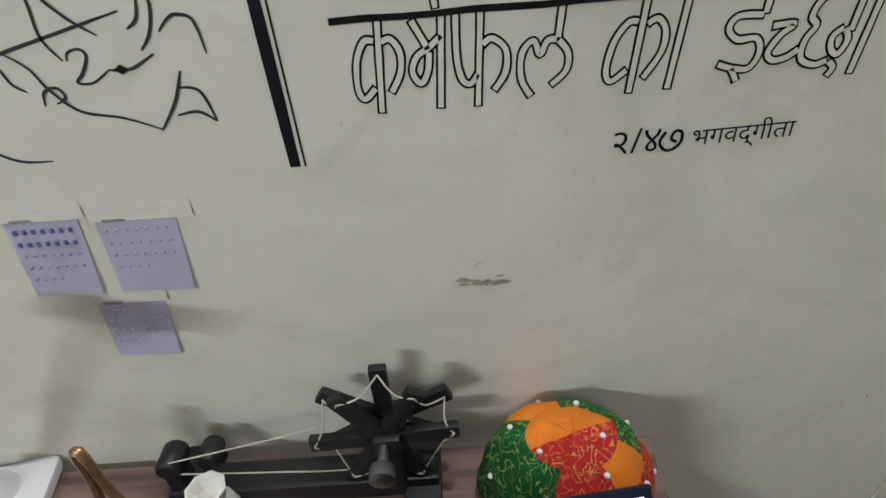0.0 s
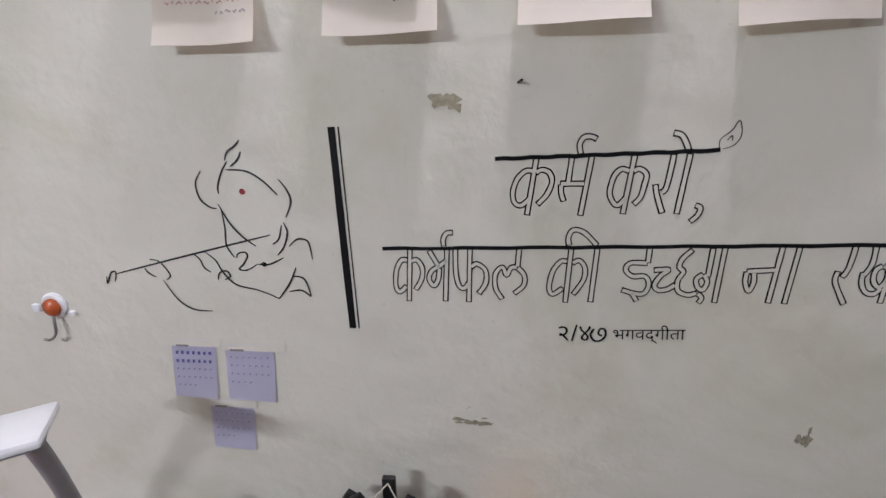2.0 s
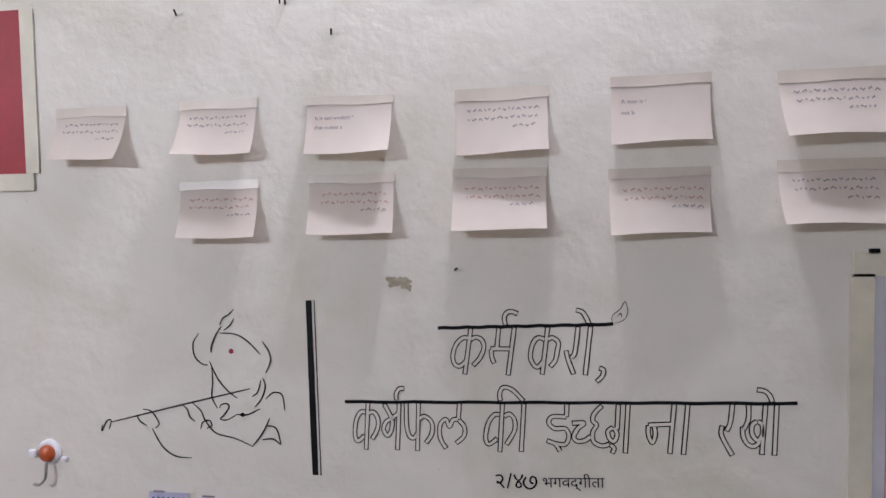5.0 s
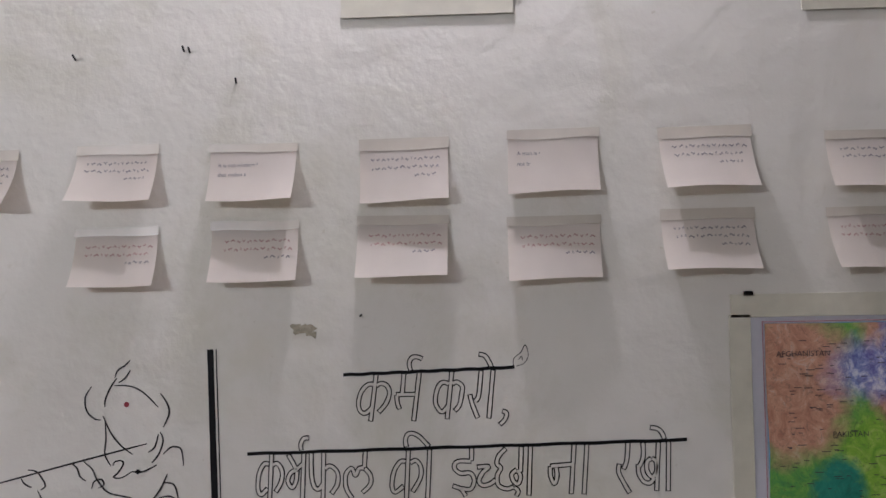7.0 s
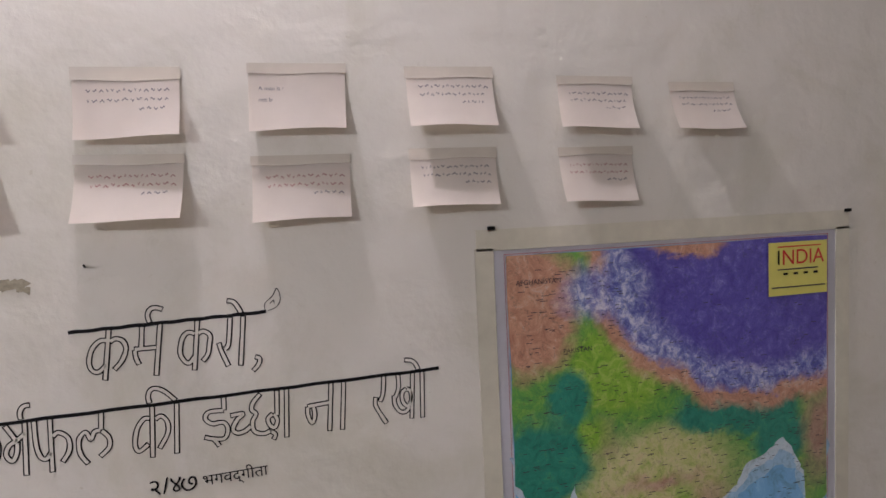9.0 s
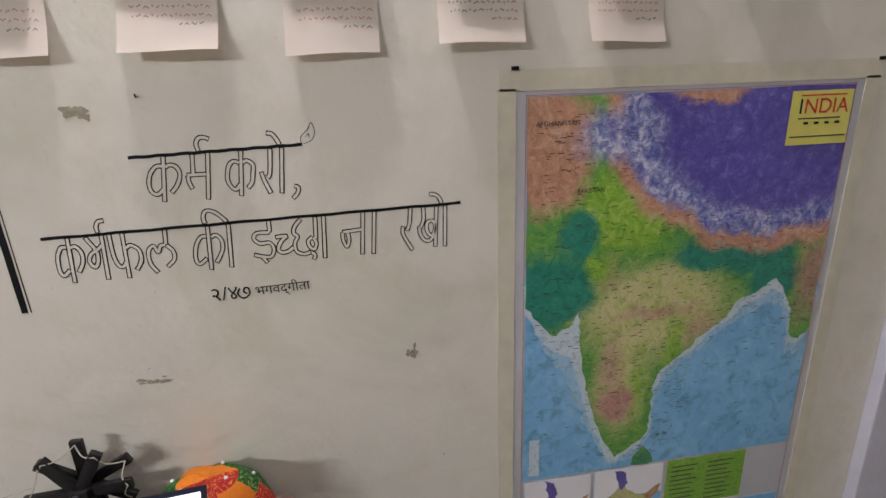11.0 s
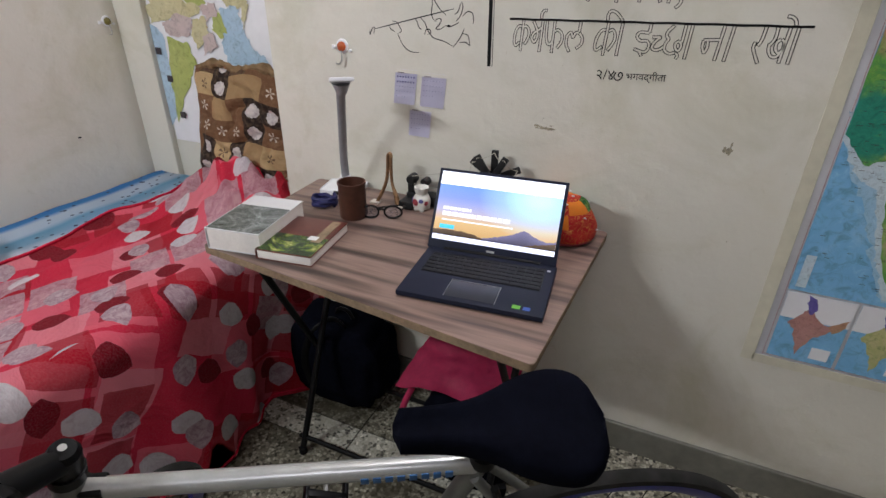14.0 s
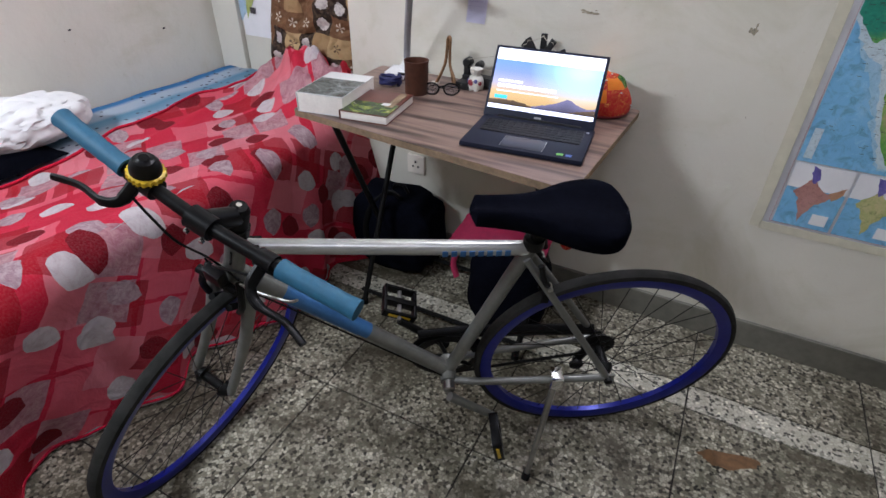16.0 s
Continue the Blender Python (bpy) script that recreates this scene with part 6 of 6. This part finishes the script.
BB = Vector((.402, -.046, 0))
part("cable_stop", box(.785, .815, .4285, .4475, -.0172, .0172, .002), DARK_METAL, bike)
part("top_tube", tube([(.828, .436, 0), (.256, .418, 0)], .0160, 16), SILVER, bike, "bright silver top tube")
part("down_tube", tube([(.858, .372, 0), (.64, .176, 0)], .020, 16), GREY_FRAME, bike)
part("down_tube", tube([(.64, .176, 0), BB], .020, 16), GREY_FRAME, bike)
part("blue_band", tube([(.770, .2927, 0), (.60, .1405, 0)], .0203, 16), BLUE_FRAME, bike, "worn blue paint band")
part("head_tube", tube([axis_at(.345), axis_at(.478)], .021, 18), GREY_FRAME, bike)
part("seat_tube", tube([BB, (.243, .440, 0)], .0165, 16), GREY_FRAME, bike)
for s in (-1, 1):
    part("seat_stay", tube(smooth_line([(.258, .402, s * .016), (.19, .30, s * .035), (0, 0, s * .062)], 6), .0088, 10), GREY_FRAME, bike)
    part("chain_stay", tube(smooth_line([(.392, -.046, s * .03), (.29, -.034, s * .045), (0, 0, s * .062)], 6), .0100, 10), GREY_FRAME, bike)
    part("dropout", box(-.018, .018, -.016, .012, s * .062 - .004, s * .062 + .004, .003), GREY_FRAME, bike)
    part("axle_nut", lathe([(.011, 0), (.011, .012), (.006, .014)], 6, pose(0, 0, s * .066, 0 if s > 0 else 180, 0, 0)), DARK_METAL, bike)
# worn lettering on the top tube, as bars
for k in range(8):
    x = .292 + k * .018
    part("frame_bar", box(x, x + .012, .412, .427, -.0168, -.0140, .001), BLUE_FRAME, bike)
part("seat_clamp", lathe([(.021, -.012), (.022, 0), (.021, .012)], 16, Matrix.Translation((.245, .436, 0)) @ pose(0, 0, 0, -90, 0, 0)), DARK_METAL, bike)
part("seat_post", tube([(.245, .43, 0), (.222, .515, 0)], .0135, 12), DARK_METAL, bike)
part("saddle_clamp", box(-.032, .032, -.020, .016, -.024, .024, .006, Matrix.Translation((.218, .492, 0))), DARK_METAL, bike)
for s in (-1, 1):
    part("saddle_rail", tube(smooth_line([(.345, .502, s * .012), (.25, .486, s * .022), (.17, .486, s * .022), (.10, .505, s * .030)], 5), .0035, 6), DARK_METAL, bike)


def saddle_point(u, v):
    """u from nose to tail, v round the section."""
    x = .380 - .306 * u
    half = .030 + .063 * (1 / (1 + math.exp(-(u - .52) * 11)))
    half *= min(1, (1 - (2 * max(u - .5, 0)) ** 6) ** .5 + .02) if u > .5 else min(1, (u / .06) ** .5 + .25)
    a = 2 * math.pi * v
    tall = (.024 + .008 * u) * min(1, (u / .05) ** .5 + .3) * (1 if u < .93 else .55 + .45 * (1 - (u - .93) / .07))
    c, s = math.cos(a), math.sin(a)
    y = .523 - .014 * u + math.copysign(abs(s) ** .7, s) * tall - (.012 * math.exp(-(c * 2.5) ** 2) if s > 0 else 0)
    if s < 0:
        y -= .030 * u * abs(s)
    return Vector((x, y, math.copysign(abs(c) ** .75, c) * half))


bm = sheet_mesh(30, 28, saddle_point)
bmesh.ops.remove_doubles(bm, verts=bm.verts, dist=.0005)
bmesh.ops.holes_fill(bm, edges=[e for e in bm.edges if e.is_boundary])
saddle = part("saddle", bm, BLACK_CLOTH, bike, "thick padded black saddle cover")
# cranks and chain
part("bottom_bracket", tube([(.402, -.046, -.036), (.402, -.046, .036)], .021, 18), GREY_FRAME, bike)
part("bracket_cap", lathe([(.015, 0), (.015, .024), (.012, .027)], 16, pose(.402, -.046, -.036, 180, 0, 0)), STEEL, bike)
part("chain_ring", lathe([(.070, .040), (.092, .040), (.092, .044), (.070, .044), (.070, .040)], 44, Matrix.Translation((.402, -.046, 0)), False), DARK_METAL, bike)
part("chain_guard", lathe([(.080, .049), (.104, .049), (.104, .053), (.080, .053), (.080, .049)], 44, Matrix.Translation((.402, -.046, 0)), False), BLACK, bike)
for k in range(5):
    a = k * 2 * math.pi / 5
    part("ring_arm", tube([(.402, -.046, .042), (.402 + .08 * math.cos(a), -.046 + .08 * math.sin(a), .042)], .006, 6), DARK_METAL, bike)
for y0, y1 in ((.047, .045), (-.139, -.045)):
    part("chain", tube([(.402, y0, .044), (.0, y1, .044)], .0045, 6), DARK_METAL, bike)
part("chain_case", tube([(.48, .048, .050), (.34, .066, .050), (.10, .062, .050), (.02, .056, .050)], .011, 8, False, .5), BLACK, bike)
for k in range(5):
    part("sprocket", lathe([(.022, 0), (.045 - .004 * k, 0), (.045 - .004 * k, .002), (.022, .002)], 26, Matrix.Translation((0, 0, .034 + .004 * k))), DARK_METAL, bike)


def xform(bm, m):
    bmesh.ops.transform(bm, matrix=m, verts=bm.verts)
    return bm


CR = Vector((-.126, -.116, 0))
for s, z in ((1, -.078), (-1, .078)):
    e = Vector((.402, -.046, 0)) + CR * s
    part("crank_arm", tube([(.402, -.046, z), (e.x, e.y, z)], [.0125, .010], 10), GREY_FRAME if s > 0 else DARK_METAL, bike)
    cage = bmesh.new()
    for a0, a1, c0, c1 in ((-.046, -.038, -.046, .046), (.038, .046, -.046, .046), (-.046, .046, -.046, -.038), (-.046, .046, .038, .046), (-.046, .046, -.008, .008)):
        add_box(cage, a0, a1, -.012, .012, c0, c1, .002)
    pd = part("pedal", xform(cage, Matrix.Translation((e.x, e.y, z + (-.058 if s > 0 else .058))) @ pose(0, 0, 0, 0, 0, 78 if s > 0 else 25)), BLACK, bike)
    part("pedal_axle", tube([(e.x, e.y, z), (e.x, e.y, z + (-.1 if s > 0 else .1))], .006, 8), STEEL, bike)
    part("reflector", box(-.030, .030, -.004, .004, -.0475, -.046, 0, Matrix.Translation((e.x, e.y, z + (-.058 if s > 0 else .058))) @ pose(0, 0, 0, 0, 0, 78 if s > 0 else 25)), YELLOW, pd, "amber reflector")
part("derailleur", tube(smooth_line([(-.01, -.01, .07), (-.02, -.05, .075), (.01, -.09, .07), (.03, -.12, .06)], 5), .012, 8), BLACK, bike)
part("jockey_wheel", lathe([(0, -.004), (.020, -.004), (.020, .004), (0, .004)], 14, Matrix.Translation((.03, -.12, .05))), BLACK, bike)
# stand
part("stand_bracket", box(-.016, .016, -.022, .026, -.022, .022, .005, Matrix.Translation((.130, -.012, -.056))), CHROME, bike, "chromed stand bracket")
part("stand_leg", tube([(.132, -.02, -.062), (.162, -.155, -.135), (.192, -.272, -.200)], [.009, .008, .007], 10), STEEL, bike)
part("stand_foot", tube([(.190, -.264, -.196), (.194, -.280, -.205)], .011, 10), RUBBER, bike)
# rear brake
for s in (-1, 1):
    part("brake_arm", tube(smooth_line([(.200, .335, s * .036), (.217, .36, s * .045), (.230, .40, s * .034)], 4), .007, 8), DARK_METAL, bike)
    part("brake_block", box(.190, .207, .262, .297, s * .018 - .006, s * .018 + .006, .003), RUBBER, bike)
    part("brake_bolt", tube([(.205, .345, s * .036), (.205, .345, s * .054)], .006, 8), STEEL, bike)
part("rear_reflector", lathe([(0, 0), (.022, 0), (.022, .008), (0, .010)], 18, pose(.185, .44, 0, 0, -70, 0)), SCARLET, bike)

# steering: fork, stem, bar
fork = part("fork", tube([SM @ (axis_at(0.330) + Vector((.0, 0, -.048))), SM @ axis_at(0.343), SM @ (axis_at(0.330) + Vector((0, 0, .048)))], .017, 12), GREY_FRAME, bike)
for s in (-1, 1):
    part("fork_blade", tube([SM @ p for p in smooth_line([axis_at(0.336) + Vector((0, 0, s * .046)), axis_at(0.158) + Vector((.006, 0, s * .050)), front_axle + Vector((0, 0, s * .054))], 6)], [.0155] * 4 + [.0145] * 4 + [.012] * 4 + [.010], 12), GREY_FRAME, fork)
    part("brake_arm", tube([SM @ p for p in smooth_line([axis_at(0.288) + Vector((.022, 0, s * .040)), axis_at(0.328) + Vector((.032, 0, s * .052)), axis_at(0.388) + Vector((.030, 0, s * .038))], 4)], .0075, 8), DARK_METAL, fork)
    part("brake_block", tube([SM @ (axis_at(0.283) + Vector((.0, -.02, s * .022))), SM @ (axis_at(0.283) + Vector((.03, .02, s * .022)))], .008, 8), RUBBER, fork)
part("brake_noodle", tube([SM @ p for p in smooth_line([axis_at(0.388) + Vector((.03, 0, -.04)), axis_at(0.408) + Vector((.035, 0, -.09)), axis_at(0.428) + Vector((.03, .0, -.15)), axis_at(0.448) + Vector((.03, 0, -.17))], 5)], .003, 8), STEEL, fork)
part("reflector_bracket", box(-.012, .012, -.026, .018, -.020, .020, .004, SM @ Matrix.Translation(axis_at(0.413) + Vector((.055, 0, 0)))), BLACK, fork)
part("brake_bridge", tube([SM @ (axis_at(0.358) + Vector((.03, 0, -.035))), SM @ (axis_at(0.363) + Vector((.035, 0, .06)))], .010, 10), DARK_METAL, fork)
part("headset", tube([axis_at(0.473), axis_at(0.493)], .024, 18), DARK_METAL, bike)
part("headset", tube([axis_at(0.320), axis_at(0.334)], .024, 18), DARK_METAL, bike)
stem = part("stem", tube([SM @ p for p in (axis_at(0.493), axis_at(0.530))], .021, 16), BLACK, bike)
part("stem_cap", tube([SM @ p for p in (axis_at(.530), axis_at(.540))], [.0205, .016], 16), BLACK, stem)
part("bolt", tube([SM @ p for p in (axis_at(.540), axis_at(.544))], [.0065, .0055], 10), CHROME, stem)
BAR = CAP + Vector((.073, .040, 0))
part("stem_arm", tube([SM @ (CAP + Vector((0, -.012, 0))), SM @ (BAR + Vector((-.004, .016, 0)))], [.019, .021], 14), BLACK, stem)
part("stem_clamp", tube([SM @ (BAR + Vector((0, .018, -.024))), SM @ (BAR + Vector((0, .018, .024)))], .0215, 16), BLACK, stem)
for z in (-.016, .016):
    part("bolt", tube([SM @ (BAR + Vector((.02, .006, z))), SM @ (BAR + Vector((.027, .006, z)))], .005, 8), CHROME, stem)


def bar_at(z):
    k = abs(z) / .29
    return BAR + Vector((-.009 * k * k, .018 + .025 * k, z))


bar = part("handlebar", tube([SM @ bar_at(-.300 + .60 * i / 24) for i in range(25)], .0125, 12), BLACK, bike)
for s in (-1, 1):
    grip = part("grip", tube([SM @ bar_at(s * (.161 + .146 * i / 10)) for i in range(11)], [.0185, .0175] + [.0168 + .0008 * (i % 2) for i in range(8)] + [.0185], 16), GRIP, bar, "teal blue rubber grip")
    part("lever_clamp", tube([SM @ bar_at(s * .118), SM @ bar_at(s * .150)], .0175, 14), BLACK, bar)
    lever = [bar_at(s * .132) + Vector((.012, -.004, 0)), bar_at(s * .136) + Vector((.045, -.020, 0)), bar_at(s * .165) + Vector((.062, -.030, 0)), bar_at(s * .215) + Vector((.062, -.036, 0)), bar_at(s * .262) + Vector((.078, -.040, 0))]
    part("brake_lever", tube([SM @ p for p in smooth_line(lever, 5)], [.012] * 5 + [.010] * 6 + [.0075] * 9 + [.007], 8, False, .7), BLACK, bar)
    cable = [bar_at(s * .125) + Vector((.03, -.016, 0)), bar_at(s * .085) + Vector((.035, -.03, 0)), bar_at(s * .04) + Vector((.035, -.06, 0)), axis_at(.43) + Vector((.045, 0, s * .02)), axis_at(.38) + Vector((.02, 0, -s * .03))]
    part("cable", tube([SM @ p for p in smooth_line(cable, 8)], .0026, 6), BLACK, bar)
part("shifter", tube([SM @ bar_at(.095), SM @ bar_at(.116)], .020, 14), BLACK, bar)
BELL = SM @ Matrix.Translation(bar_at(.120) + Vector((-.008, .016, 0))) @ Matrix.Scale(.86, 4) @ pose(0, 0, 0, -90, 0, 0) @ pose(0, 0, 0, 0, -12, 0)
bell = part("bell", lathe([(.0, .042), (.010, .0415), (.012, .039), (.020, .037), (.026, .029), (.0295, .016), (.0295, .004), (.020, .002)], 28, BELL), BLACK, bar, "black bell with a yellow ring")
teeth = lathe([(.029, -.006), (.0345, -.004), (.0345, .006), (.029, .008), (.029, -.006)], 60, None, False)
for v in teeth.verts:
    turn = math.atan2(v.co.y, v.co.x)
    if v.co.xy.length > .031:
        v.co.xy *= 1 + .05 * (1 if math.sin(20 * turn) > 0 else -1)
part("bell_ring", xform(teeth, BELL), YELLOW, bar, "yellow toothed ring")
part("cable", tube(smooth_line([SM @ (axis_at(.43) + Vector((.05, 0, .03))), Vector((.86, .36, -.03)), Vector((.78, .296, -.03)), Vector((.55, .088, -.026)), Vector((.42, -.03, -.026))], 8), .0024, 6), BLACK, bike)
part("cable", tube(smooth_line([SM @ (axis_at(.46) + Vector((.05, 0, -.03))), Vector((.84, .43, .03)), Vector((.75, .420, .012)), Vector((.35, .408, .012)), Vector((.24, .38, .02))], 8), .0024, 6), BLACK, bike)

# ---- floor stain and tiles ----
RUST = plain("rust_stain", (.17, .085, .03), .6, vary=.3, scale=50)
bm = polygon([(.796, -.556), (.835, -.525), (.90, -.515), (.968, -.502), (.955, -.53), (.885, -.578), (.83, -.572)], 0, .012, 4, 2)
for v in bm.verts:
    v.co = Vector((v.co.x, v.co.z, .0012))
solo("rust_stain", bm, RUST, "orange-brown rust stain on the floor tile", "stain")

tile_meshes = {}


def tile(x0, x1, y0, y1, material):
    key = (round(x1 - x0, 3), round(y1 - y0, 3), material.name)
    if key not in tile_meshes:
        w, h = (x1 - x0) / 2 - .0024, (y1 - y0) / 2 - .0024
        tile_meshes[key] = finish("tile", box(-w, w, -h, h, -.008, 0, .001), material, False)
    ob = new("tile", tile_meshes[key])
    ob.location = ((x0 + x1) / 2, (y0 + y1) / 2, 0)
    ob.parent = floor


XJ = [-1.65, -1.34, -.82, -.30, .22, .75, 1.255]
YJ = [-3.4, -2.90, -2.38, -1.86, -1.36, -.855, -.402]
for xa, xb in zip(XJ, XJ[1:]):
    for ya, yb in zip(YJ, YJ[1:]):
        tile(xa, xb, ya, yb, FLOOR)
    tile(xa, xb, -.402, -.298, PALE_FLOOR)
    tile(xa, xb, -.298, 0 if xa > -.9 else .2, FLOOR)
for ya, yb in zip(YJ, YJ[1:]):
    tile(1.255, 1.36, ya, yb, PALE_FLOOR)
    tile(1.36, 1.98, ya, yb, FLOOR)
    tile(1.98, 2.60, ya, yb, FLOOR)
tile(1.255, 1.36, -.402, -.298, PALE_FLOOR)
for xa, xb in ((1.36, 1.98), (1.98, 2.60)):
    tile(xa, xb, -.402, 0, FLOOR)
tile(1.255, 1.36, -.298, 0, FLOOR)
